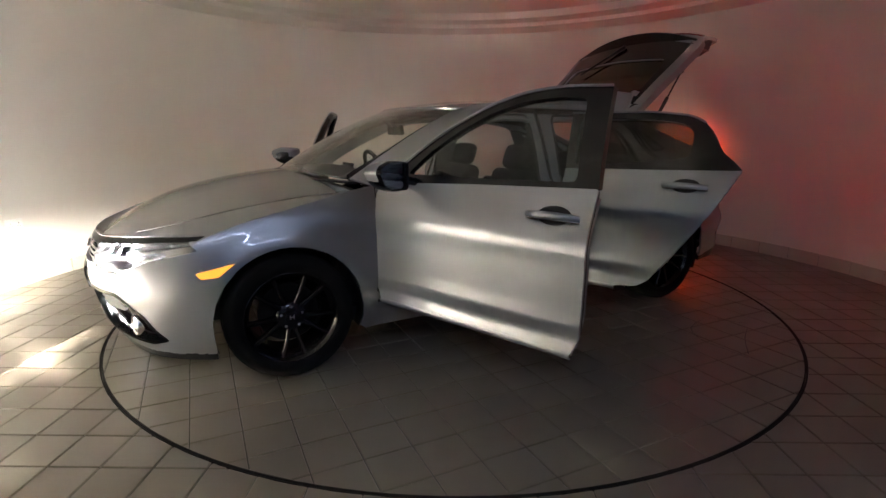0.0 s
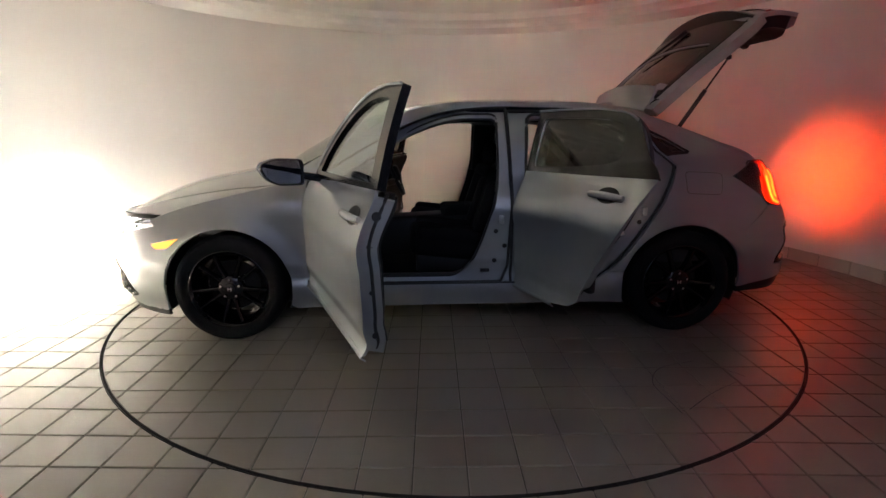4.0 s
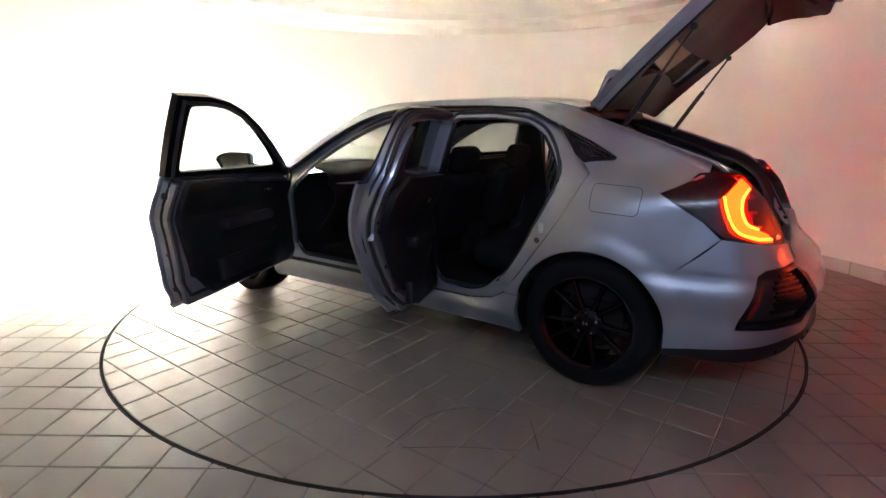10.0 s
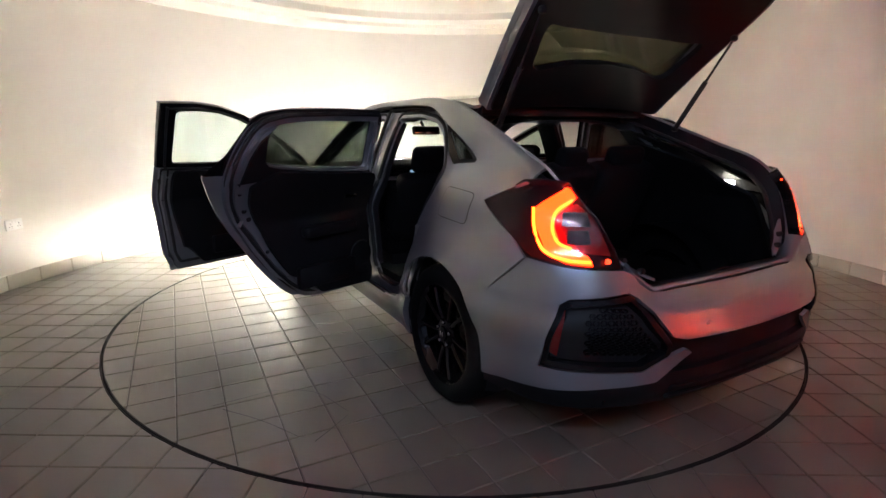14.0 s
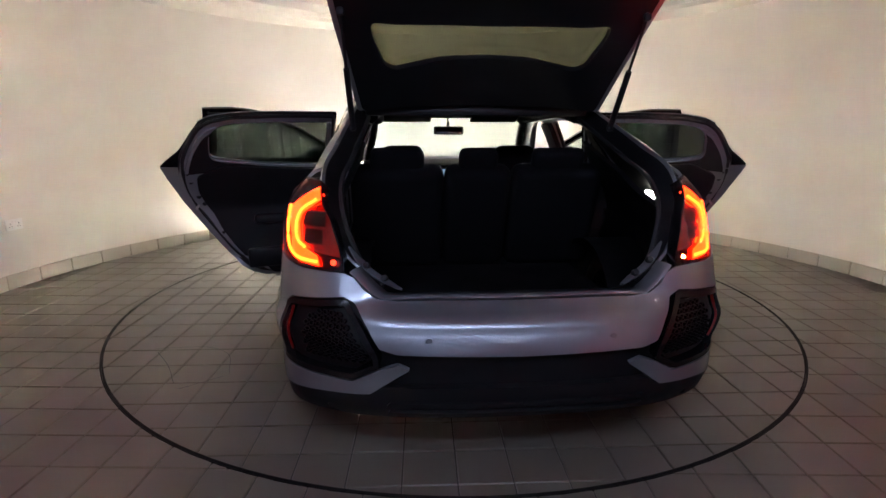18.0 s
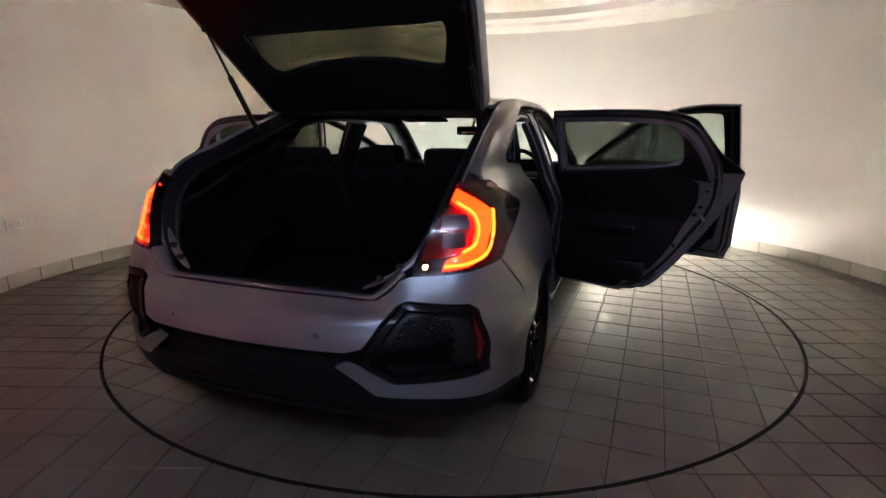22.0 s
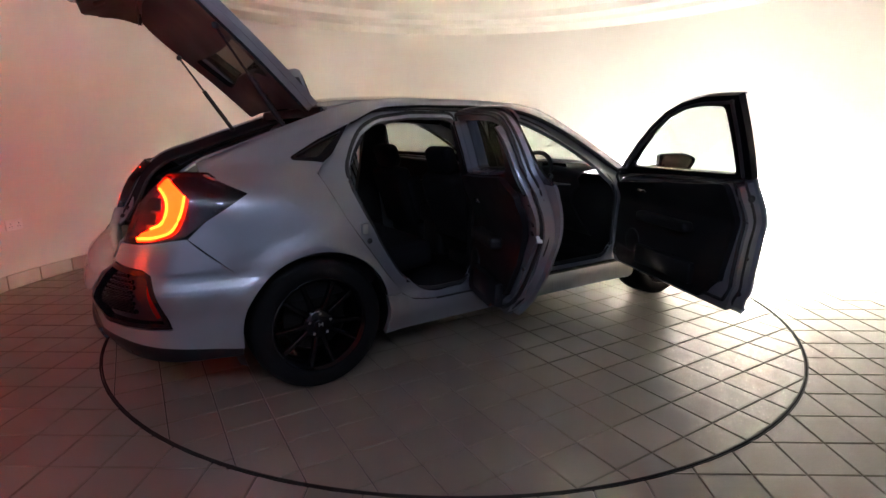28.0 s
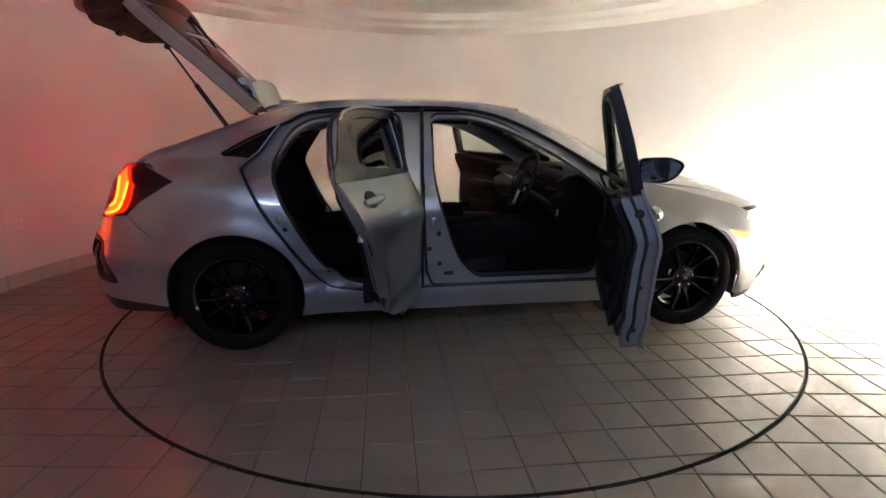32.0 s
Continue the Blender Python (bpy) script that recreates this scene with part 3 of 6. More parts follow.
def hood_z(x, y):
    c = herm([1.0, 1.26, 1.50, 1.74, 1.95, 2.08, 2.16, 2.22], [1.0, 0.98, 0.945, 0.892, 0.812, 0.742, 0.692, 0.65], x)
    return c - 0.085 * (np.abs(y) / 0.74) ** 2.3


def roof_z(x, y):
    c = herm([-1.2, -1.05, -0.8, -0.4, -0.1, 0.2, 0.45], [1.366, 1.398, 1.422, 1.432, 1.427, 1.402, 1.365], x)
    return c - 0.040 * (np.abs(y) / 0.60) ** 2.2


def gate_z(x, y):
    c = herm([-2.05, -1.95, -1.80, -1.5, -1.25, -1.05], [1.075, 1.105, 1.155, 1.265, 1.345, 1.402], x)
    return c - 0.055 * (np.abs(y) / 0.60) ** 2.2


def on_top(fn):
    return lambda x, y: np.stack([x, y, fn(x, y)], axis=-1)


def arch(xc, a0, a1, r=0.366, n=18):
    return [(xc + r * math.cos(radians(a)), 0.315 + r * math.sin(radians(a))) for a in np.linspace(a0, a1, n)]


# outlines on the flank (x, z)
FRONT_DOOR = [(0.885, 0.40), (0.84, 0.335), (-0.25, 0.335), (-0.285, 0.42), (-0.30, 0.80), (-0.295, 1.0), (-0.28, 1.378), (-0.06, 1.384), (0.10, 1.367),
              (0.25, 1.325), (0.42, 1.248), (0.60, 1.142), (0.76, 1.03), (0.875, 0.93)]
FRONT_HOLE = [(0.80, 0.42), (0.74, 0.37), (0.02, 0.37), (-0.06, 0.41), (-0.13, 0.55), (-0.21, 0.80), (-0.24, 1.0), (-0.235, 1.315), (-0.02, 1.315), (0.12, 1.285),
              (0.25, 1.235), (0.42, 1.15), (0.58, 1.055), (0.72, 0.955), (0.80, 0.88)]
FRONT_PANE = [(0.70, 1.0), (0.58, 1.102), (0.42, 1.205), (0.25, 1.285), (0.10, 1.328), (-0.05, 1.340), (-0.185, 1.332), (-0.205, 1.015), (0.20, 1.005)]
REAR_DOOR = [(-0.315, 0.42), (-0.315, 0.318), (-0.70, 0.322), (-0.83, 0.345), (-0.895, 0.388), (-1.003, 0.53), (-1.13, 0.717), (-1.193, 0.815), (-1.252, 0.935), (-1.292, 1.025), (-1.255, 1.06),
             (-1.19, 1.11), (-1.128, 1.195), (-1.075, 1.27), (-1.03, 1.295), (-0.90, 1.320), (-0.62, 1.333), (-0.295, 1.335), (-0.31, 1.0)]
REAR_SHELL = [(-0.327, 0.80), (-0.327, 0.335), (-0.72, 0.340), (-0.80, 0.358), (-0.865, 0.398), (-0.955, 0.50), (-1.045, 0.635), (-1.13, 0.770), (-1.176, 0.88), (-1.195, 0.99), (-1.190, 1.065), (-1.152, 1.150),
              (-1.100, 1.232), (-1.035, 1.280), (-0.90, 1.308), (-0.62, 1.321), (-0.308, 1.323)]
REAR_CARD = [(-0.35, 0.80), (-0.35, 0.37), (-0.73, 0.375), (-0.83, 0.428), (-0.92, 0.525), (-0.99, 0.645), (-1.05, 0.785), (-1.095, 0.91), (-1.105, 1.0), (-0.98, 1.052), (-0.70, 1.030), (-0.345, 1.012)]
REAR_HOLE = [(-0.405, 0.52), (-0.42, 0.40), (-0.47, 0.37), (-0.68, 0.366), (-0.79, 0.39), (-0.905, 0.50), (-1.01, 0.67), (-1.085, 0.83), (-1.13, 0.96), (-1.128, 1.04), (-1.085, 1.14), (-1.015, 1.235),
             (-0.92, 1.285), (-0.70, 1.315), (-0.42, 1.315), (-0.395, 1.0)]
REAR_PANE = [(-0.365, 1.025), (-0.355, 1.290), (-0.70, 1.288), (-0.89, 1.276), (-0.985, 1.258), (-1.030, 1.215), (-1.033, 1.090), (-0.95, 1.068), (-0.71, 1.042)]
HINGE_F, HINGE_R, HINGE_T = (0.875, 0.835), (-0.325, 0.86), (-1.17, 1.35)
OPEN_F, OPEN_R, OPEN_T = 68.5, 69.0, 63.0


def bow(a, b, h, n=6):
    """Points between two curves, lifted by h away from the car's middle."""
    a, b = np.asarray(a), np.asarray(b)
    rows = []
    for w in np.linspace(0, 1, n):
        p = a * (1 - w) + b * w
        up = p - np.array([0, 0, 0.75])
        up = up * np.array([0.15, 1, 1])
        up /= np.linalg.norm(up, axis=1)[:, None]
        rows.append(p + up * h * 4 * w * (1 - w))
    return rows


def shrink_out(lp, d):
    """The closed outline lp moved outwards by d."""
    a, b = np.roll(lp, 1, 0), np.roll(lp, -1, 0)
    t = b - a
    n = np.stack([t[:, 1], -t[:, 0]], 1) / np.maximum(np.linalg.norm(t, axis=1), 1e-9)[:, None]
    x, y = lp[:, 0], lp[:, 1]
    if (x * np.roll(y, -1) - np.roll(x, -1) * y).sum() < 0:
        n = -n
    return lp + n * d


def edge_line(sg):
    """The line from the foot of the windscreen over the roof's edge to the tail."""
    return [(0.99, 0.715 * sg, 0.972), (0.76, 0.675 * sg, 1.105), (0.52, 0.632 * sg, 1.235), (0.28, 0.602 * sg, 1.342), (0.10, 0.597 * sg, 1.380), (-0.2, 0.60 * sg, 1.393), (-0.5, 0.60 * sg, 1.394),
            (-0.85, 0.597 * sg, 1.385), (-1.08, 0.597 * sg, 1.346), (-1.35, 0.617 * sg, 1.255), (-1.6, 0.642 * sg, 1.160), (-1.86, 0.668 * sg, 1.062)]


# the seam under the roof rail, from the mirror to the tail (x, z)
RAIL = curve3([(x, 0, z) for x, z in ((0.885, 0.942), (0.76, 1.008), (0.60, 1.104), (0.42, 1.203), (0.25, 1.282), (0.10, 1.329), (-0.05, 1.352), (-0.5, 1.360), (-0.72, 1.353), (-0.94, 1.326), (-1.07, 1.266), (-1.35, 1.202), (-1.6, 1.135), (-1.79, 1.046))], 120)


def body(car):
    for sg in (1, -1):
        # front wing with its arch
        wing = [(1.68, 0.632)] + arch(WB, 48, 196)[0:] + [(0.965, 0.19), (0.905, 0.195), (0.895, 0.40), (0.888, 0.90), (0.885, 0.945), (1.0, 0.925), (1.2, 0.885), (1.35, 0.85), (1.55, 0.80), (1.70, 0.748), (1.76, 0.715)]
        panel("front_wing", [ring(wing, 0.0, 0.02)], side, M_PAINT, car, 0.03, 0.012, sg=sg)
        top = [(0.885, 0.945), (1.0, 0.925), (1.2, 0.885), (1.35, 0.85), (1.55, 0.80), (1.70, 0.748), (1.76, 0.715)]
        lo = curve3([(x, flank(x, z) * sg, z) for x, z in top], 24)
        hi = curve3([(x, y * sg, hood_z(x, y) - 0.002) for x, y in ((0.95, 0.74), (1.05, 0.742), (1.2, 0.741), (1.35, 0.738), (1.55, 0.728), (1.70, 0.716), (1.79, 0.695))], 24)
        sheet("wing_top", bow(lo, hi, 0.010), M_PAINT, car, 0.01)
        # pillar and roof rail
        lo = np.array([(x, (float(flank(x, z)) + 0.002) * sg, z) for x, _, z in RAIL])
        e = curve3(edge_line(sg), 200)
        xs = lo[:, 0]
        hi = np.stack([np.interp(-(xs + 0.10 * np.clip((xs - 0.1) / 0.8, 0, 1)), -e[:, 0], e[:, k]) if k else xs + 0.10 * np.clip((xs - 0.1) / 0.8, 0, 1) for k in range(3)], axis=1)
        sheet("roof_rail", bow(lo, hi, 0.012), M_PAINT, car, 0.012)
        back = lo * np.array([1, 0.93, 1]) + np.array([0, 0, 0.004])
        sheet("roof_gutter", [lo - np.array([0, 0.003 * sg, 0]), back], M_SEAL, car, 0.006)
        # sill
        sill = [(0.95, 0.19), (0.905, 0.33), (-0.70, 0.33), (-0.835, 0.352), (-0.901, 0.390)] + arch(-WB, 12.4, -19, n=6)
        panel("sill", [ring(sill, 0.0, 0.03)], side, M_PAINT, car, 0.05, 0.03, sg=sg)
        lp = np.array([(x, float(flank(x, 0.333)) - 0.002, 0.333) for x in np.linspace(0.90, -0.69, 40)]) * np.array([1, sg, 1])
        tube("sill_seam", lp, 0.0055, M_SEAL, car, 6)
        # plates and plugs on the centre pillar
        block("label_plate", (0.055, 0.004, 0.030), pose(-0.155, (float(flank(-0.155, 0.40)) - 0.043) * sg, 0.40), M_SEAL, car, 0.001, label="small black pillar label")
        block("striker", (0.03, 0.016, 0.05), pose(-0.245, (float(flank(-0.245, 0.71)) - 0.038) * sg, 0.71), M_ALU, car, 0.004, label="bright metal door striker")
        block("striker", (0.03, 0.016, 0.05), pose(-1.098, (float(flank(-1.098, 0.755)) - 0.040) * sg, 0.755), M_ALU, car, 0.004, label="bright metal door striker")
        for px, pz in ((-0.215, 0.64), (-0.27, 0.55), (-1.072, 0.69), (-0.21, 0.46)):
            lathe("plug", [(0.0005, 0.004), (0.012, 0.003), (0.014, 0.0)], Matrix.Translation((px, (float(flank(px, pz)) - 0.0445) * sg, pz)) @ pose(0, 0, 0, -90 * sg, 0, 0), M_SEAL, car, 14)
        # quarter with its arch and the little fixed window
        quarter = [(-0.903, 0.394)] + arch(-WB, 13.1, 146, n=22) + [(-1.70, 0.62), (-1.872, 0.785), (-1.80, 0.852), (-1.622, 0.96)] + [(x, z) for x, _, z in RAIL[::-1] if x < -1.075] + [(-1.082, 1.262), (-1.135, 1.198), (-1.197, 1.113), (-1.262, 1.064), (-1.299, 1.026), (-1.259, 0.934), (-1.200, 0.813), (-1.137, 0.714), (-1.010, 0.527)]
        qw = [(-1.138, 1.220), (-1.205, 1.160), (-1.278, 1.094), (-1.382, 1.101), (-1.25, 1.172)]
        rim = [(-1.098, 1.250), (-1.148, 1.186), (-1.205, 1.110), (-1.255, 1.072), (-1.29, 1.078), (-1.392, 1.086), (-1.402, 1.100), (-1.26, 1.178)]
        panel("quarter_panel", [ring(quarter, 0.0, 0.02), ring(qw, 0.004, 0.02)], side, M_PAINT, car, 0.018, 0.012, sg=sg)
        panel("quarter_window", [ring(qw, 0.004, 0.03)], side, M_GLASS, car, 0.05, 0.004, off=0.006, sg=sg)
        panel("quarter_window_trim", [ring(rim, 0.008, 0.02), ring(qw, 0.004, 0.02)], side, M_BLACK, car, 0.015, 0.008, off=-0.005, sg=sg)
        # door frames of the body, set back
        panel("door_frame", [shrink_out(ring(FRONT_DOOR, 0.02, 0.03), 0.028), ring(FRONT_HOLE, 0.05, 0.03)], side, M_PAINT, car, 0.05, 0.03, off=0.045, sg=sg)
        panel("door_frame", [shrink_out(ring(REAR_DOOR, 0.02, 0.03), 0.028), ring(REAR_HOLE, 0.05, 0.03)], side, M_PAINT, car, 0.05, 0.03, off=0.049, sg=sg)
        # black seal under the roof rail; elsewhere a dark line for the step's shade
        for rim_ in (FRONT_DOOR, REAR_DOOR):
            lp = shrink_out(ring(rim_, 0.02, 0.03), 0.004)
            lp[:, 1] = np.minimum(lp[:, 1], np.interp(-lp[:, 0], -RAIL[:, 0], RAIL[:, 2]) - 0.008)
            tube("seal_and_step_shade", [(x, (float(flank(x, z)) - 0.036) * sg, z) for x, z in lp], 0.0085, M_SEAL, car, 6, True, "black seal under the roof, dark line for the step's shade below")
        for hole in (FRONT_HOLE, REAR_HOLE):
            lp = ring(hole, 0.05, 0.03)
            y = flank(lp[:, 0], lp[:, 1]) - 0.062
            tube("door_seal", [(x, b * sg, z) for (x, z), b in zip(lp, y)], 0.013, M_SEAL, car, 6, True, "black rubber door seal")
    # bonnet
    half = [(2.16, 0.0), (2.145, 0.20), (2.10, 0.37), (2.03, 0.50), (1.92, 0.615), (1.80, 0.685), (1.70, 0.710), (1.55, 0.722), (1.35, 0.732), (1.2, 0.735), (1.06, 0.737), (1.10, 0.55), (1.155, 0.30), (1.175, 0.0)]
    loop = half + [(x, -y) for x, y in half[-2:0:-1]]
    panel("bonnet", [ring(loop, 0.02, 0.04)], on_top(hood_z), M_PAINT, car, 0.07, 0.02)
    # roof
    half = [(0.42, 0.0), (0.40, 0.25), (0.33, 0.50), (0.27, 0.598), (0.10, 0.595), (-0.2, 0.598), (-0.5, 0.598), (-0.85, 0.595), (-1.03, 0.592), (-1.168, 0.588), (-1.178, 0.5), (-1.184, 0.0)]
    loop = half + [(x, -y) for x, y in half[-2:0:-1]]
    panel("roof", [ring(loop, 0.01, 0.04)], on_top(roof_z), M_PAINT, car, 0.08, 0.015)
    panel("headliner", [ring([(x * 0.97 - 0.02, y * 0.93) for x, y in loop], 0.01, 0.06)], on_top(lambda x, y: roof_z(x, y) - 0.045), M_LINER, car, 0.12, 0.01)
    # windscreen
    rows = []
    for w in np.linspace(0, 1, 13):
        e = curve3([(0.985, 0.70, 0.975), (0.76, 0.662, 1.108), (0.52, 0.62, 1.238), (0.285, 0.592, 1.345)], 12)
        k = int(round(w * 12))
        c = curve3([(1.185, 0, 0.985), (0.95, 0, 1.128), (0.68, 0, 1.268), (0.425, 0, 1.366)], 12)
        a, m, b = e[k], c[k], e[k] * np.array([1, -1, 1])
        mid = a * np.array([1, 0.55, 1]) * 0.5 + np.array([m[0], a[1] * 0.55, m[2]]) * 0.5
        mid = np.array([m[0] * 0.72 + a[0] * 0.28, a[1] * 0.55, m[2] * 0.72 + a[2] * 0.28])
        rows.append(curve3([a, mid, m, mid * np.array([1, -1, 1]), b], 16))
    sheet("windscreen", rows, M_GLASS_W, car, 0.005)
    sheet("cowl", [[(1.215 - 0.20 * (abs(y) / 0.72) ** 2 - dx, y, 0.962 - dz) for y in np.linspace(-0.72, 0.72, 25)] for dx, dz in ((0, 0.0), (0.12, 0.008))], M_PLAST, car, 0.01)
    # bumpers
    fb = [(0, 0.235), (n_y(0.45), 0.225), (n_x(1.90), 0.205), (n_x(1.72), 0.20), (n_x(1.712), 0.36), (n_x(1.692), 0.44), (n_x(1.648), 0.525), (n_x(1.593), 0.587), (n_x(1.68), 0.632), (n_x(1.755), 0.695), (n_y(0.77), 0.65), (n_y(0.72), 0.612), (n_y(0.62), 0.570), (n_y(0.44), 0.562), (n_y(0.40), 0.595), (0, 0.595)]
    loop = fb + [(-q, z) for q, z in fb[-2:0:-1]]
    fogs = [(n_y(0.42), 0.492), (n_y(0.65), 0.492), (n_y(0.765), 0.40), (n_x(1.90), 0.278), (n_y(0.77), 0.258), (n_y(0.53), 0.29), (n_y(0.44), 0.40)]
    low = [(-n_y(0.40), 0.50), (n_y(0.40), 0.50), (n_y(0.44), 0.30), (-n_y(0.44), 0.30)]
    holes = [ring(fogs, 0.015, 0.03), ring([(-q, z) for q, z in fogs[::-1]], 0.015, 0.03), ring(low, 0.02, 0.04)]
    panel("front_bumper", [ring(loop, 0.01, 0.04)] + holes, front, M_PAINT, car, 0.06, 0.015)
    panel("lower_grille", [ring(low, 0.02, 0.04)], front, M_PLAST, car, 0.08, 0.01, off=0.04)
    lip = [(0, 0.185), (n_x(1.90), 0.175), (n_x(1.72), 0.17), (n_x(1.72), 0.205), (n_x(1.90), 0.21), (n_y(0.45), 0.23), (0, 0.24)]
    panel("front_lip", [ring(lip + [(-q, z) for q, z in lip[-2:0:-1]], 0, 0.05)], front, M_PLAST, car, 0.05, 0.02)
    return fogs


def rear_end(car):
    y = q_rear
    half = [(0, 0.665), (y(0.40), 0.665), (y(0.47), 0.675), (y(0.515), 0.705), (y(0.54), 0.74)] + q3((-2.073, 0.569, 0.755), (-1.99, 0.70, 0.765), (-1.91, 0.79, 0.782), (-1.875, 0.805, 0.785), (-1.70, 0.87, 0.62))
    half += [(TOTAL - n_x(x), z) for x, z in arch(-WB, 146, 184, n=8)]
    half += q3((-1.735, 0.866, 0.295), (-1.95, 0.80, 0.325), (-2.12, 0.66, 0.355), (-2.215, 0.497, 0.372), (-2.235, 0.36, 0.468), (-2.22, 0.40, 0.487), (-2.2, 0.47, 0.455), (-2.168, 0.541, 0.412), (-2.08, 0.69, 0.412),
               (-1.957, 0.808, 0.41), (-1.99, 0.80, 0.52), (-2.014, 0.783, 0.645), (-2.035, 0.755, 0.668), (-2.144, 0.575, 0.685), (-2.165, 0.54, 0.665), (-2.197, 0.452, 0.540), (-2.22, 0.40, 0.525)) + [(0, 0.520)]
    loop = half + [(-q, z) for q, z in half[-2:0:-1]]
    panel("rear_bumper", [ring(loop, 0.006, 0.02)], rear, M_PAINT, car, 0.02, 0.014)
    # black core behind the cut-outs
    core = [(0, 0.545), (y(0.42), 0.545)] + q3((-2.16, 0.52, 0.69), (-2.02, 0.77, 0.69), (-1.94, 0.82, 0.55), (-1.93, 0.82, 0.34), (-2.1, 0.68, 0.30)) + [(0, 0.27)]
    panel("bumper_core", [ring(core + [(-q, z) for q, z in core[-2:0:-1]], 0.01, 0.05)], rear, M_PLAST, car, 0.06, 0.02, off=0.035)
    lip = [(0, 0.265), (y(0.45), 0.265), (q_x(-1.95), 0.255), (q_x(-1.72), 0.255), (q_x(-1.72), 0.295), (q_x(-1.95), 0.328), (y(0.66), 0.358), (y(0.50), 0.375), (y(0.45), 0.40), (0, 0.40)]
    panel("diffuser", [ring(lip + [(-q, z) for q, z in lip[-2:0:-1]], 0, 0.04)], rear, M_PLAST, car, 0.05, 0.03, off=0.004)
    # load sill between the opening and the bumper's face
    rows = []
    for q in np.linspace(-y(0.56), y(0.56), 33):
        a = abs(q) / y(0.56)
        z = 0.665 + 0.09 * max(0, (a - 0.80) / 0.20) ** 1.3
        p = rear(np.array(q), np.array(z))
        rows.append([(p[0] + 0.007, p[1], p[2] + 0.001), (p[0] + 0.012, p[1] * 0.985, p[2] + 0.006), (p[0] + 0.04, p[1] * 0.95, p[2] + 0.007), (p[0] + 0.05, p[1] * 0.93, p[2] - 0.03)])
    sheet("load_sill", np.transpose(np.array(rows), (1, 0, 2)), M_PAINT, car, 0.012)


def lamps(car):
    y = q_rear
    for sg, nm in ((1, "left"), (-1, "right")):
        lens = q3((-1.618, 0.83, 0.96), (-1.80, 0.82, 0.85), (-1.885, 0.80, 0.79), (-1.98, 0.71, 0.768), (-2.073, 0.569, 0.758), (-2.055, 0.575, 0.80), (-1.985, 0.61, 0.93), (-1.90, 0.655, 1.048), (-1.85, 0.72, 1.055), (-1.76, 0.76, 1.05))
        fn = lambda q, z: rear(q, z)
        lamp = panel("tail_lamp", [ring(lens, 0.006, 0.03)], fn, M_BLACK, car, 0.04, 0.02, off=0.028, sg=sg, label="tail lamp glowing red behind a smoked lens")
        bar = q3((-1.905, 0.665, 1.035), (-1.872, 0.735, 0.99), (-1.862, 0.775, 0.962), (-1.882, 0.79, 0.90), (-1.920, 0.76, 0.81), (-1.955, 0.70, 0.785), (-1.998, 0.643, 0.776), (-1.988, 0.652, 0.808), (-1.96, 0.69, 0.826), (-1.945, 0.72, 0.845), (-1.925, 0.735, 0.90), (-1.912, 0.718, 0.94), (-1.93, 0.67, 0.985), (-1.935, 0.65, 1.005))
        panel("light_bar", [ring(bar, 0.006, 0.02)], fn, M_TAIL, lamp, 0.03, 0.006, off=0.014, sg=sg, label="glowing orange-red C-shaped light bar")
        for lo, hi in ((3, 6), (9, 12)):
            run = [(q, z) for q, z in bar[lo - 1:hi + 1]]
            mid = np.mean(bar, axis=0)
            run = [(q + (mid[0] - q) * 0.06, z + (mid[1] - z) * 0.06) if lo == 3 else (q - (mid[0] - q) * 0.03, z - 0.0) for q, z in run]
            c = curve3([(*(rear(np.array(q), np.array(z)) * np.array([1, sg, 1])),) for q, z in run], 20)
            c[:, 0] += 0.011
            c[:, 1] -= 0.003 * sg
            tube("light_guide", c, 0.0055, M_TAILHOT, lamp, 6, label="bright yellow-orange light guide")
        spot = rear(np.array(q_at(-2.035, 0.60, 0.782)), np.array(0.784)) * np.array([1, sg, 1])
        if sg > 0:
            lathe("lower_bulb", [(0.0005, 0.01), (0.007, 0.008), (0.010, 0.0), (0.010, -0.004)], Matrix.Translation(spot + np.array([0.012, 0, 0])) @ pose(0, 0, 0, 0, -90, 0) @ pose(0, 0, 0, 0, 0, 0), M_TAILDIM, lamp, 16, label="dim bulb behind the red lens")
        if sg < 0:
            m = Matrix.Translation(spot + np.array([0.028, 0, 0])) @ pose(0, 0, 0, 0, -90, 0) @ pose(0, 0, 0, 2, 2, 0)
            # dark cup added so the bulb throws a narrow disc of light
            lathe("fog_cup", [(0.0090, 0.026), (0.0080, 0.025), (0.0080, -0.002), (0.0002, -0.003), (0.0002, -0.005), (0.0108, -0.005), (0.0108, 0.026)], m, M_BLACK, lamp, 24, close=True, label="dark cup added to narrow the rear fog bulb's beam")
            lathe("fog_bulb", [(0.0002, 0.002), (0.0028, 0.0017), (0.0045, 0.0), (0.0045, -0.001), (0.0002, -0.0012)], m, M_FOG, lamp, 16, label="fierce red rear fog bulb")
        inn = q3((-2.04, 0.585, 0.805), (-1.96, 0.70, 0.83), (-1.925, 0.745, 0.85), (-1.905, 0.745, 0.94), (-1.95, 0.66, 0.985), (-1.985, 0.615, 0.93))
        panel("inner_lens", [ring(inn, 0.006, 0.02)], fn, M_RED, lamp, 0.03, 0.006, off=0.022, sg=sg)
        ctr = np.mean(inn, axis=0)
        for k, (a, b) in enumerate(((0.10, 0.42), (0.50, 0.84))):
            z0, z1 = 0.83 + 0.145 * a, 0.83 + 0.145 * b
            seg = [(ctr[0] + 0.055, z0), (ctr[0] - 0.055 - 0.02 * k, z0), (ctr[0] - 0.06 - 0.015 * k, z1), (ctr[0] + 0.03, z1)]
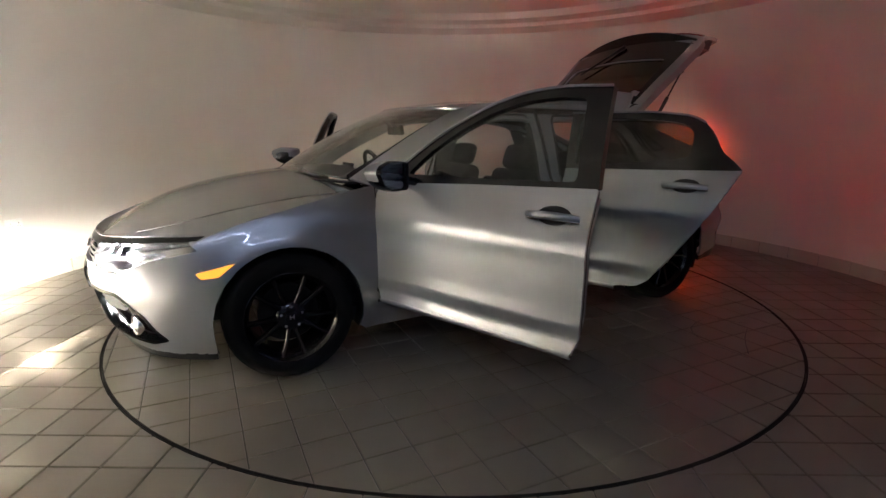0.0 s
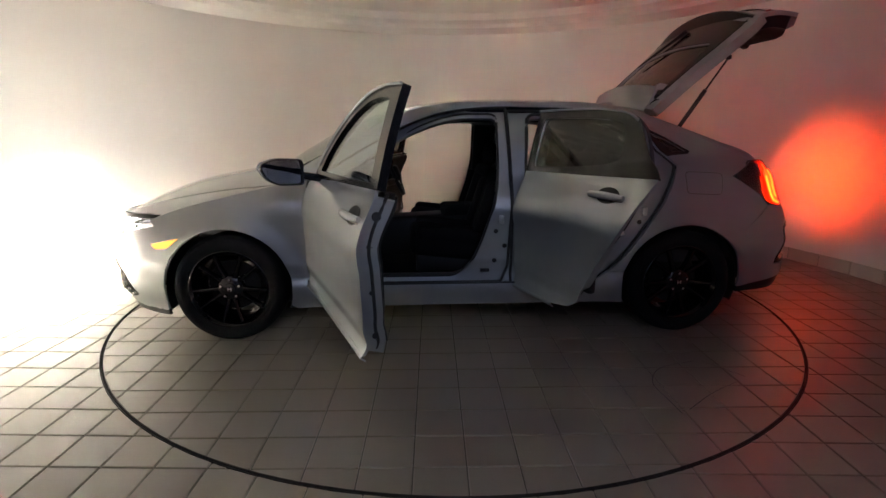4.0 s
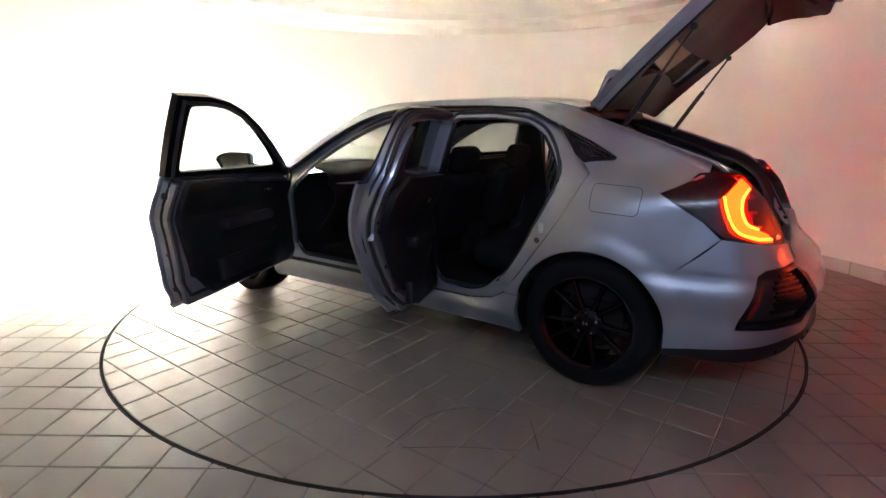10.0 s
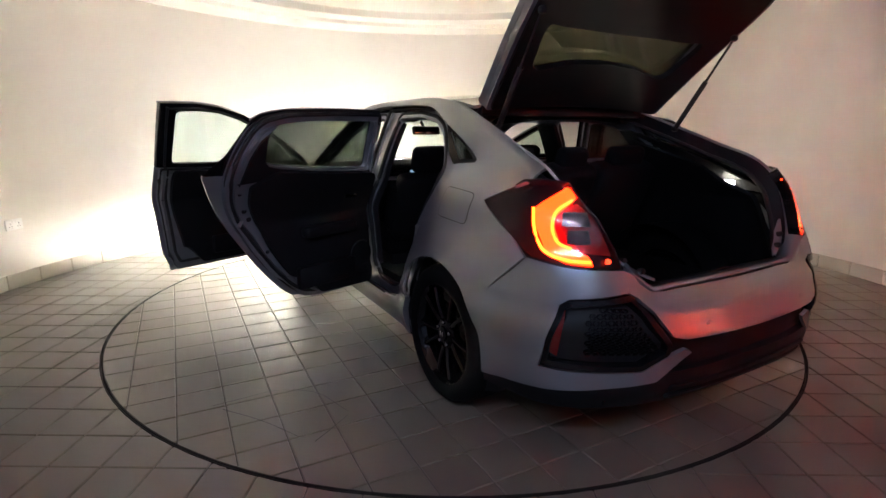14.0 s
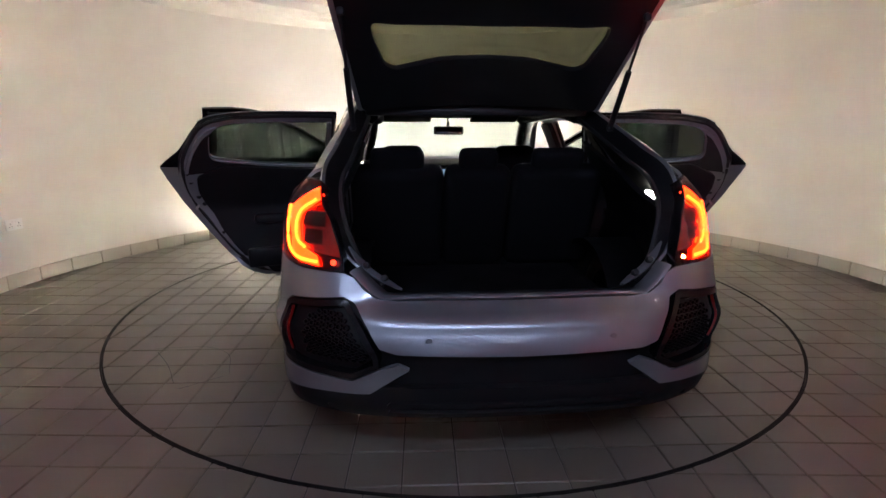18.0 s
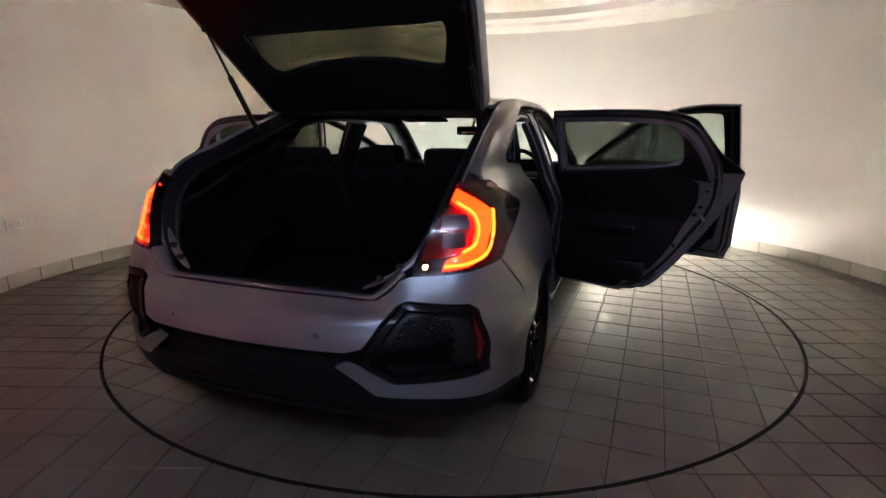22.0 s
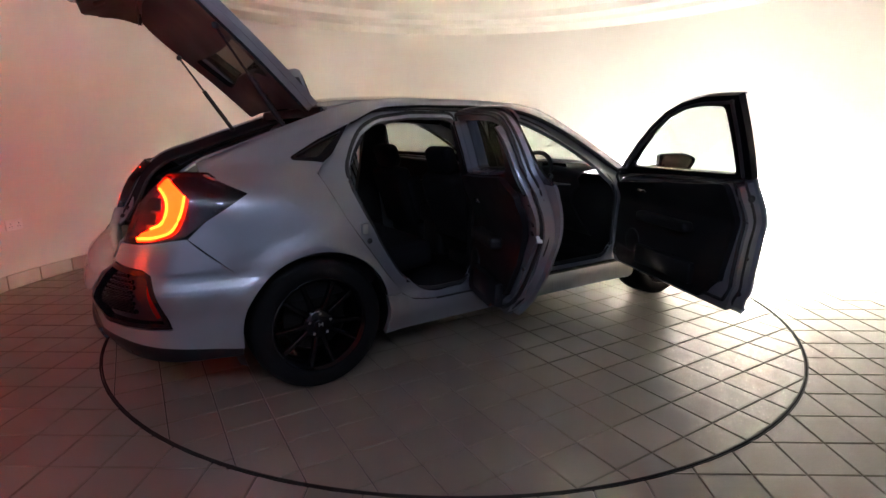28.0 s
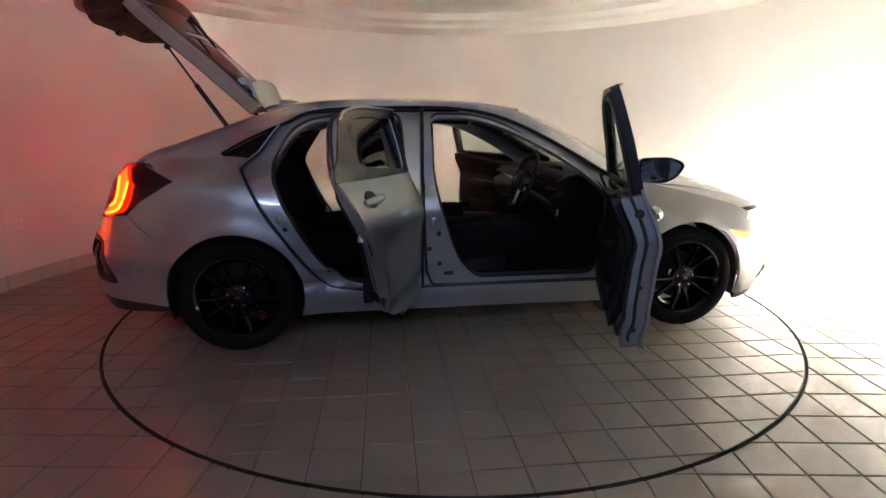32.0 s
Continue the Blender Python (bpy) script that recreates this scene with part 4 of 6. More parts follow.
            panel("clear_segment", [ring(seg, 0.004, 0.02)], fn, M_DUSK, lamp, 0.02, 0.004, off=0.014, sg=sg, label="smoked silver reflector segment")
        panel("lamp_rim", [ring(lens, 0.006, 0.03), shrink(ring(lens, 0.006, 0.03), 0.007)], fn, M_BLACK, lamp, 0.04, 0.026, off=0.004, sg=sg)
        panel("lens", [ring(lens, 0.006, 0.03)], fn, M_LENS, lamp, 0.04, 0.003, off=0.001, sg=sg, label="glossy clear lens")
        # headlamp
        hl = [(n_y(0.43), 0.566), (n_y(0.62), 0.574), (n_y(0.72), 0.616), (n_y(0.77), 0.654), (n_x(1.755), 0.70), (n_x(1.735), 0.735), (n_y(0.78), 0.728), (n_y(0.62), 0.71), (n_y(0.42), 0.69)]
        head = panel("headlamp", [ring(hl, 0.005, 0.03)], front, M_CHROME, car, 0.04, 0.01, off=0.06, sg=sg, label="lit headlamp behind a clear lens")
        panel("headlamp_lens", [ring(hl, 0.005, 0.03)], front, M_LENS, head, 0.04, 0.004, off=0.001, sg=sg, label="clear lens")
        refl = [(n_y(0.44), 0.610), (n_y(0.645), 0.620), (n_y(0.645), 0.645), (n_y(0.44), 0.633)]
        panel("reflector", [ring(refl, 0.008, 0.03)], front, M_HEAD, head, 0.04, 0.006, off=0.056, sg=sg, label="glowing headlamp reflector")
        # glowing strip added to give the headlamp its wide spill
        upper = [(n_y(0.44), 0.660), (n_y(0.60), 0.668), (n_y(0.61), 0.697), (n_y(0.44), 0.682)]
        panel("spill_strip", [ring(upper, 0.006, 0.03)], front, M_SPILL, head, 0.04, 0.006, off=0.03, sg=sg, label="glowing strip added for the headlamp's wide spill")
        # visor added to cut the beam off towards the upper wall
        qs = np.linspace(n_y(0.41), n_y(0.76), 14)
        zs = np.interp(qs, [n_y(0.43), n_y(0.62), n_y(0.74)], [0.640, 0.649, 0.675])
        rows = [[(p[0] - d, (p[1] - 0.3 * d) * sg, p[2] - dz) for p in front(qs, zs)] for d, dz in ((0.004, 0.031), (0.064, 0.0))]
        sheet("lamp_visor", rows, M_CHROME, head, 0.003, label="chrome shelf added to cut the beam off above")
        # fins added to narrow the beam sideways
        for v in np.arange(0.432, 0.656, 0.0242):
            rows = [[(p[0] - d, p[1] * sg, p[2]) for p in front(np.full(3, n_y(v)), np.array([0.598, 0.620, 0.640]))] for d in (0.008, 0.060)]
            sheet("beam_fin", rows, M_PLAST, head, 0.002)
        # shelf added to keep the spill off the bumper
        qs = np.linspace(n_y(0.42), n_y(0.63), 10)
        zs = np.linspace(0.654, 0.665, 10)
        rows = [[(p[0] - d, p[1] * sg, p[2]) for p in front(qs, zs)] for d in (0.001, 0.036)]
        sheet("spill_shelf", rows, M_CHROME, head, 0.003)
        # upright plates added to stop the spill far to the sides
        for v in (0.425, 0.495, 0.560, 0.622):
            rows = [[(p[0] - d, p[1] * sg, p[2]) for p in front(np.full(3, n_y(v)), np.array([0.655, 0.675, 0.702]))] for d in (0.003, 0.034)]
            sheet("spill_fin", rows, M_CHROME if v < 0.6 else M_PLAST, head, 0.003)
        # side marker
        mk = [(1.757, 0.593), (1.735, 0.566), (1.665, 0.572), (1.592, 0.628)]
        panel("side_marker", [ring(mk, 0.004, 0.02)], lambda a, b: side(a, b), M_AMBER, car, 0.03, 0.01, off=-0.004, sg=sg, label="glowing amber side marker")


def wheel(car, x, sg):
    """One wheel: tyre, barrel, ten slim spokes in pairs, hub and nuts. Its axis is the y axis, the face outwards."""
    m = pose(x, 0.755 * sg, WR) @ pose(0, 0, 0, 0, 0, 0 if sg > 0 else 180) @ pose(0, 0, 0, -90, 0, 0)
    prof = [(0.225, -0.115), (0.26, -0.125), (0.295, -0.118), (0.312, -0.10), (WR, -0.075), (WR, 0.075), (0.312, 0.10), (0.295, 0.118), (0.262, 0.124), (0.238, 0.118), (0.226, 0.108)]
    hub = lathe("wheel", [(0.228, -0.105), (0.215, -0.08), (0.205, 0.0), (0.208, 0.075), (0.222, 0.10), (0.229, 0.108), (0.232, 0.112), (0.226, 0.114), (0.214, 0.100), (0.200, 0.075), (0.196, 0.0), (0.20, -0.10)], m, M_RIM, car, 56, close=True,
                label="gloss black alloy wheel with slim paired spokes")
    lathe("tyre", prof, m, M_TYRE, hub, 56, close=True, label="black tyre")
    for k in range(4):
        r = WR + 0.0004
        lathe("tread_rib", [(r, -0.055 + k * 0.032), (r + 0.0012, -0.053 + k * 0.032), (r + 0.0012, -0.042 + k * 0.032), (r, -0.040 + k * 0.032)], m, M_TYRE, hub, 56)
    for k in range(5):
        for d in (-13, 13):
            bm = bmesh.new()
            a = radians(72 * k + 90 + d)
            for w0, w1, r0, r1, h0, h1 in ((0.030, 0.022, 0.055, 0.212, 0.088, 0.100),):
                pts = []
                for r, w, h in ((r0, w0, h0), (0.13, 0.020, 0.098), (r1, w1, h1)):
                    pts.append((r, w, h))
                rows = []
                for r, w, h in pts:
                    lean = radians(d * 0.25) * (r - 0.05) / 0.16
                    c, s = math.cos(a + lean * 0.6), math.sin(a + lean * 0.6)
                    ring_ = []
                    for u, v in ((-w / 2, -0.035), (-w / 2, -0.006), (-w / 4, 0.0), (w / 4, 0.0), (w / 2, -0.006), (w / 2, -0.035)):
                        ring_.append(bm.verts.new(m @ Vector((r * c - u * s, r * s + u * c, h + v))))
                    rows.append(ring_)
                for p, q in zip(rows, rows[1:]):
                    for j in range(6):
                        bm.faces.new((p[j], p[(j + 1) % 6], q[(j + 1) % 6], q[j]))
            part("spoke", bm, M_RIM, hub)
    lathe("hub_cap", [(0.075, 0.05), (0.075, 0.082), (0.065, 0.092), (0.034, 0.096), (0.033, 0.102), (0.026, 0.104), (0.0005, 0.104)], m, M_RIM, hub, 32)
    bm = bmesh.new()
    add_box(bm, (0.006, 0.022, 0.003), m @ pose(-0.009, 0, 0.105), 0.001, 1)
    add_box(bm, (0.006, 0.022, 0.003), m @ pose(0.009, 0, 0.105), 0.001, 1)
    add_box(bm, (0.016, 0.005, 0.003), m @ pose(0, 0, 0.105), 0.001, 1)
    part("badge", bm, M_CHROME, hub, "small chrome badge")
    for k in range(5):
        a = radians(72 * k + 54)
        lathe("wheel_nut", [(0.010, 0.08), (0.010, 0.094), (0.007, 0.100), (0.0005, 0.100)], m @ pose(0.054 * math.cos(a), 0.054 * math.sin(a), 0), M_CHROME, hub, 8)
    lathe("brake_disc", [(0.06, 0.01), (0.15, 0.01), (0.15, -0.014), (0.06, -0.014)], m, M_STEEL, hub, 40, close=True, label="dark steel brake disc")
    # arch liner
    bm = bmesh.new()
    rows = []
    for a in np.linspace(-20, 200, 24):
        c, s = math.cos(radians(a)), math.sin(radians(a))
        rows.append([bm.verts.new((x + r * c, yy * sg, 0.315 + r * s)) for r, yy in ((0.362, 0.85), (0.385, 0.80), (0.385, 0.52))])
    for p, q in zip(rows, rows[1:]):
        for j in range(2):
            bm.faces.new((p[j], p[j + 1], q[j + 1], q[j]))
    part("arch_liner", bm, M_PLAST, car, "black wheel arch liner")


def shrink(loop, d):
    """The outline moved inwards by d."""
    p = np.asarray(loop, float)
    a, c = np.roll(p, 1, 0), np.roll(p, -1, 0)
    area = (p[:, 0] * c[:, 1] - c[:, 0] * p[:, 1]).sum()
    t1, t2 = p - a, c - p
    t1 /= np.maximum(np.linalg.norm(t1, axis=1), 1e-9)[:, None]
    t2 /= np.maximum(np.linalg.norm(t2, axis=1), 1e-9)[:, None]
    t = t1 + t2
    t /= np.maximum(np.linalg.norm(t, axis=1), 1e-9)[:, None]
    n = np.stack([-t[:, 1], t[:, 0]], 1) * (1 if area > 0 else -1)
    k = d / np.maximum(np.abs((n * np.stack([-t1[:, 1], t1[:, 0]], 1)).sum(axis=1)), 0.5)
    return p + n * k[:, None]


FRONT_LOW = [(0.885, 0.40), (0.84, 0.335), (-0.25, 0.335), (-0.285, 0.42), (-0.30, 0.80), (-0.296, 0.995), (0.3, 0.975), (0.70, 0.955), (0.875, 0.93)]
FRONT_FRAME = [(0.875, 0.93), (0.70, 0.955), (0.3, 0.975), (-0.296, 0.995)] + FRONT_DOOR[6:-1]
REAR_LOW = [(-0.315, 0.80)] + REAR_DOOR[1:10] + [(-0.80, 1.008), (-0.311, 0.996)]
REAR_FRAME = [(-0.311, 0.996), (-0.80, 1.008), (-1.292, 1.025)] + REAR_DOOR[10:-1]


def grip(door, x, z, sg, base, material):
    """A pull handle on the door's skin over a dark patch for its hollow's shade, with a chrome-edged bar."""
    b = np.array(base)
    hollow = ring([(x + 0.075 * math.cos(a), z + 0.036 * math.sin(a)) for a in np.linspace(0, 2 * math.pi, 16, endpoint=False)], 0, 0.03)
    # no hollow is cut: its shade is a dark patch on the skin
    panel("handle_shade_patch", [hollow], door_side, M_PLAST, door, 0.03, 0.003, off=-0.0025, sg=sg, base=base, label="dark patch for the shade in the handle's hollow")
    pts = []
    for w in np.linspace(0, 1, 9):
        xx = x + 0.115 - 0.23 * w
        pts.append((xx - b[0], (float(door_flank(xx, z)) + 0.012 + 0.022 * math.sin(math.pi * w) ** 0.6) * sg - b[1], z + 0.004 * math.sin(math.pi * w) - b[2]))
    bm = bmesh.new()
    add_tube(bm, pts, [0.012, 0.015, 0.016, 0.017, 0.017, 0.017, 0.016, 0.015, 0.012], 10)
    part("handle", bm, material, door, "body-coloured pull handle")
    bm = bmesh.new()
    add_tube(bm, [(p[0], p[1] + 0.004 * sg, p[2] - 0.014) for p in pts], 0.004, 6)
    part("handle_trim", bm, M_CHROME, door, "thin chrome strip under the handle")


def front_door(car, sg):
    hx, hy = HINGE_F
    base = (hx, hy * sg, 0)
    door = panel("front_door", [ring(FRONT_LOW, 0.012, 0.02)], door_side, M_PAINT, car, 0.03, 0.012, sg=sg, base=base, label="silver-grey front door standing open")
    door.matrix_basis = pose(hx, hy * sg, 0.012, 0, 0, -OPEN_F * sg)
    panel("door_shell", [shrink(ring(FRONT_LOW, 0.02, 0.03), 0.022)], door_side, M_PAINT, door, 0.06, 0.075, off=0.0125, sg=sg, base=base)
    panel("window_frame", [ring(FRONT_FRAME, 0.006, 0.03), ring(FRONT_PANE, 0.03, 0.03)], door_side, M_BLACK, door, 0.04, 0.035, off=0.004, sg=sg, base=base, label="gloss black window frame")
    panel("window_pane", [shrink(ring(FRONT_PANE, 0.03, 0.03), -0.008)], door_side, M_GLASS, door, 0.08, 0.004, off=0.018, sg=sg, base=base, label="clear side glass")
    trim = [(0.80, 0.42), (0.74, 0.375), (-0.10, 0.375), (-0.18, 0.45), (-0.225, 0.70), (-0.23, 0.985), (0.3, 0.965), (0.66, 0.945), (0.80, 0.93)]
    panel("door_card", [ring(trim, 0.04, 0.03)], door_side, M_PLAST, door, 0.07, 0.03, off=0.088, sg=sg, base=base, label="black plastic door card")
    door_card_bits(door, sg, base, 0.62, -0.12, 0.885)
    # seal round the inner edge
    lp = shrink(ring(FRONT_DOOR, 0.03, 0.03), 0.045)
    y = door_flank(lp[:, 0], lp[:, 1]) - np.where(lp[:, 1] < 0.97, 0.092, 0.044)
    tube("door_seal", [(x - base[0], (b * sg) - base[1], z) for (x, z), b in zip(lp, y)], 0.009, M_SEAL, door, 6, True, "black rubber seal")
    lp = shrink(ring(FRONT_LOW, 0.02, 0.03), 0.0215)
    tube("edge_seal", [(x - base[0], (float(door_flank(x, z)) - 0.055) * sg - base[1], z) for x, z in lp], 0.007, M_SEAL, door, 6, True)
    # bright line over the window
    lp = [(x, z - 0.004) for x, z in FRONT_DOOR[6:13]]
    c = curve3([(x - base[0], (float(door_flank(x, z)) + 0.003) * sg - base[1], z) for x, z in lp], 24)
    tube("roof_line_trim", c, 0.006, M_PAINT, door, 6)
    grip(door, -0.145, 0.885, sg, base, M_PAINT)
    mirror(door, sg, base)
    hinges(door, sg, base, 0.872, ((0.52), (0.80)))
    latch(door, sg, base, -0.268, 0.78)
    for z, r in ((0.895, 0.017), (0.60, 0.008), (0.42, 0.011)):
        bung(door, sg, base, float(np.interp(z, [0.42, 0.80, 0.995], [-0.285, -0.30, -0.296])) + 0.022, z, r, 0)
    # flared lower edge
    lo = np.array([(x, float(door_flank(x, 0.345)) + 0.001, 0.345) for x in np.linspace(0.84, -0.25, 20)])
    mid = lo + np.array([0, 0.012, -0.016])
    end = lo + np.array([0, -0.010, -0.034])
    rows = np.stack([lo, mid, end]) * np.array([1, sg, 1])
    sheet("lower_edge", rows, M_PAINT, door, 0.006, base=base)


def hinges(door, sg, base, x, zs):
    for z in zs:
        y = (float(door_flank(x, z)) - 0.07) * sg
        block("hinge", (0.02, 0.035, 0.055), pose(x - 0.012 - base[0] + 0.008, y - base[1], z), M_PAINT, door, 0.004)
        for dz in (-0.015, 0.015):
            lathe("bolt", [(0.009, 0), (0.009, 0.006), (0.0005, 0.007)], Matrix.Translation((x - base[0] + 0.006, y - base[1], z + dz)) @ pose(0, 0, 0, 0, 90, 0), M_ALU, door, 8)
    y = (float(door_flank(x, 0.66)) - 0.075) * sg
    block("check_strap", (0.09, 0.012, 0.02), pose(x + 0.03 - base[0], y - base[1], 0.66), M_SEAL, door, 0.003)


def bung(door, sg, base, x, z, r, lean):
    """A round black plug in the shut face of a door."""
    m = Matrix.Translation((x - base[0], (float(door_flank(x, z)) - 0.048) * sg - base[1], z)) @ pose(0, 0, 0, 0, -90 - lean, 0)
    lathe("bung", [(0.0005, 0.005), (r, 0.005), (r + 0.002, 0.0), (r + 0.002, -0.006)], m, M_SEAL, door, 16)


def latch(door, sg, base, x, z):
    y = (float(door_flank(x, z)) - 0.055) * sg
    block("latch", (0.014, 0.03, 0.085), pose(x - base[0], y - base[1], z), M_ALU, door, 0.004)
    block("latch_slot", (0.016, 0.045, 0.014), pose(x - 0.002 - base[0], y - 0.012 * sg - base[1], z + 0.004), M_SEAL, door, 0.002)


def door_card_bits(door, sg, base, x0, x1, z):
    def at(x, zz, d):
        return np.array([x - base[0], (float(door_flank(x, zz)) - d) * sg - base[1], zz])
    xm, l = (x0 + x1) / 2, abs(x0 - x1)
    rows = [[at(x, zz, 0.119) for x in np.linspace(x0, x1, 12)] for zz in (z + 0.014, z - 0.014)]
    sheet("trim_strip", rows, M_ALU, door, 0.003, label="satin silver trim strip")
    p = at(xm + 0.03, 0.70, 0.145)
    block("armrest", (l * 0.62, 0.07, 0.06), Matrix.Translation(p), M_PLAST, door, 0.02, 3)
    p = at(x0 - 0.10, z - 0.035, 0.125)
    block("inner_handle", (0.09, 0.02, 0.028), Matrix.Translation(p), M_CHROME, door, 0.008)
    p = at(xm, 0.46, 0.135)
    block("door_pocket", (l * 0.7, 0.045, 0.12), Matrix.Translation(p), M_PLAST, door, 0.015, 2)
    m = Matrix.Translation(at(x0 - 0.02, 0.52, 0.119)) @ pose(0, 0, 0, 90 * sg, 0, 0)
    lathe("speaker_grille", [(0.0005, 0.008), (0.06, 0.007), (0.075, 0.003), (0.078, -0.004)], m, M_PLAST, door, 28)


def mirror(door, sg, base):
    """Door mirror: an arm, a black wedge-shaped shell with a painted cap and the glass facing back."""
    o = Matrix.Translation((0.635 - base[0], 0.90 * sg - base[1], 1.0)) @ pose(0, 0, 0, 0, 0, 10 * sg)
    face = ring([(0.0, -0.058), (0.0, 0.060), (0.11, 0.066), (0.158, 0.048), (0.172, 0.026), (0.147, -0.028), (0.10, -0.056)], 0.02, 0.02) * np.array([1.30, 1.12])
    mid = np.array([0.109, 0.006])

    def shell(rows, close, up=None):
        bm = bmesh.new()
        loops = []
        for x, k in rows:
            loops.append([bm.verts.new(o @ Vector((x, p[0] * sg, p[1]))) for p in mid + (face - mid) * k])
        n = len(face)
        for a, b in zip(loops, loops[1:]):
            for i in range(n):
                if up is None or (face[i][1] > up and face[(i + 1) % n][1] > up):
                    bm.faces.new((a[i], a[(i + 1) % n], b[(i + 1) % n], b[i]))
        if close:
            bm.faces.new(loops[-1])
            bm.faces.new(loops[0])
        else:
            bmesh.ops.delete(bm, geom=[v for v in bm.verts if not v.link_faces], context="VERTS")
        return bm

    part("mirror", shell([(-0.022, 0.86), (-0.042, 0.90), (-0.046, 0.98), (-0.035, 1.0), (0.0, 1.0), (0.035, 0.93), (0.058, 0.78), (0.07, 0.5)], True), M_BLACK, door, "black door mirror with a painted cap")
    part("mirror_cap", shell([(-0.026, 1.025), (0.0, 1.03), (0.037, 0.96), (0.061, 0.80), (0.074, 0.5)], False, -0.02), M_PAINT, door, "silver-grey mirror cap")
    bm = bmesh.new()
    bm.faces.new([bm.verts.new(o @ Vector((-0.030, p[0] * sg, p[1]))) for p in mid + (face - mid) * 0.87])
    bmesh.ops.solidify(bm, geom=bm.faces[:], thickness=0.004)
    part("mirror_glass", bm, M_MIRROR, door, "mirror glass")
    block("mirror_foot", (0.06, 0.12, 0.04), Matrix.Translation((0.65 - base[0], 0.855 * sg - base[1], 0.975)) @ pose(0, 0, 0, 10 * sg, 0, 0), M_BLACK, door, 0.012, 3)


def rear_door(car, sg):
    hx, hy = HINGE_R
    base = (hx, hy * sg, 0)
    door = panel("rear_door", [ring(REAR_LOW, 0.012, 0.02)], door_side, M_PAINT, car, 0.03, 0.012, sg=sg, base=base, label="silver-grey rear door standing open")
    door.matrix_basis = pose(hx, hy * sg, 0.0, 0, 0, -OPEN_R * sg)
    hole = ring(REAR_PANE, 0.03, 0.03)
    panel("door_shell", [ring(REAR_SHELL, 0.04, 0.03), hole], door_side, M_PAINT, door, 0.06, 0.045, off=0.0125, sg=sg, base=base, label="painted inner shell with a rounded shut face")
    panel("window_frame", [ring(REAR_FRAME, 0.012, 0.03), hole], door_side, M_BLACK, door, 0.04, 0.008, off=0.004, sg=sg, base=base, label="gloss black window frame")
    panel("window_pane", [shrink(hole, -0.008)], door_side, M_GLASS_P, door, 0.08, 0.004, off=0.018, sg=sg, base=base, label="tinted side glass")
    step = shrink(ring(REAR_SHELL, 0.04, 0.03), 0.030)
    panel("shut_face", [step, shrink(hole, -0.006)], door_side, M_PAINT, door, 0.06, 0.024, off=0.058, sg=sg, base=base)
    panel("frame_trim", [shrink(ring([(x, max(z, 0.97)) for x, z in REAR_SHELL[8:]] + [(-0.327, 0.97)], 0.03, 0.03), 0.046), shrink(hole, -0.008)], door_side, M_PLAST, door, 0.06, 0.010, off=0.0825, sg=sg, base=base, label="black inner trim round the window")
    panel("door_card", [ring(REAR_CARD, 0.03, 0.03)], door_side, M_PLAST, door, 0.07, 0.026, off=0.093, sg=sg, base=base, label="black plastic door card")
    door_card_bits(door, sg, base, -0.40, -0.95, 0.905)
    for lp, d, r in ((shrink(ring(REAR_SHELL, 0.04, 0.03), 0.018), 0.060, 0.011), (shrink(ring(REAR_SHELL, 0.04, 0.03), 0.002), 0.040, 0.006)):
        tube("door_seal", [(x - base[0], (float(door_flank(x, z)) - d) * sg - base[1], z) for x, z in lp], r, M_SEAL, door, 6, True, "black rubber seal")
    lp = [(x, z - 0.004) for x, z in REAR_DOOR[13:18]]
    c = curve3([(x - base[0], (float(door_flank(x, z)) + 0.003) * sg - base[1], z) for x, z in lp], 24)
    tube("roof_line_trim", c, 0.006, M_PAINT, door, 6)
    grip(door, -1.04, 0.935, sg, base, M_PAINT)
    hinges(door, sg, base, -0.325, (0.52, 0.80))
    for x, z, r in ((-1.137, 0.935, 0.013), (-1.105, 0.845, 0.012), (-1.078, 0.800, 0.011), (-0.99, 0.62, 0.007)):
        m = Matrix.Translation((x - base[0], (float(door_flank(x, z)) - 0.083) * sg - base[1], z)) @ pose(0, 0, 0, 90 * sg, 0, 0)
        lathe("bung", [(0.0005, 0.004), (r, 0.004), (r + 0.003, 0.0), (r + 0.003, -0.004)], m, M_SEAL, door, 16)
    block("latch", (0.012, 0.026, 0.07), pose(-1.108 - base[0], (float(door_flank(-1.12, 0.80)) - 0.070) * sg - base[1], 0.795, 0, 32, 0), M_ALU, door, 0.004)
    lo = np.array([(x, float(door_flank(x, 0.328)) + 0.001, 0.328) for x in np.linspace(-0.32, -0.70, 12)])
    rows = np.stack([lo, lo + np.array([0, 0.010, -0.014]), lo + np.array([0, -0.010, -0.03])]) * np.array([1, sg, 1])
    sheet("lower_edge", rows, M_PAINT, door, 0.006, base=base)


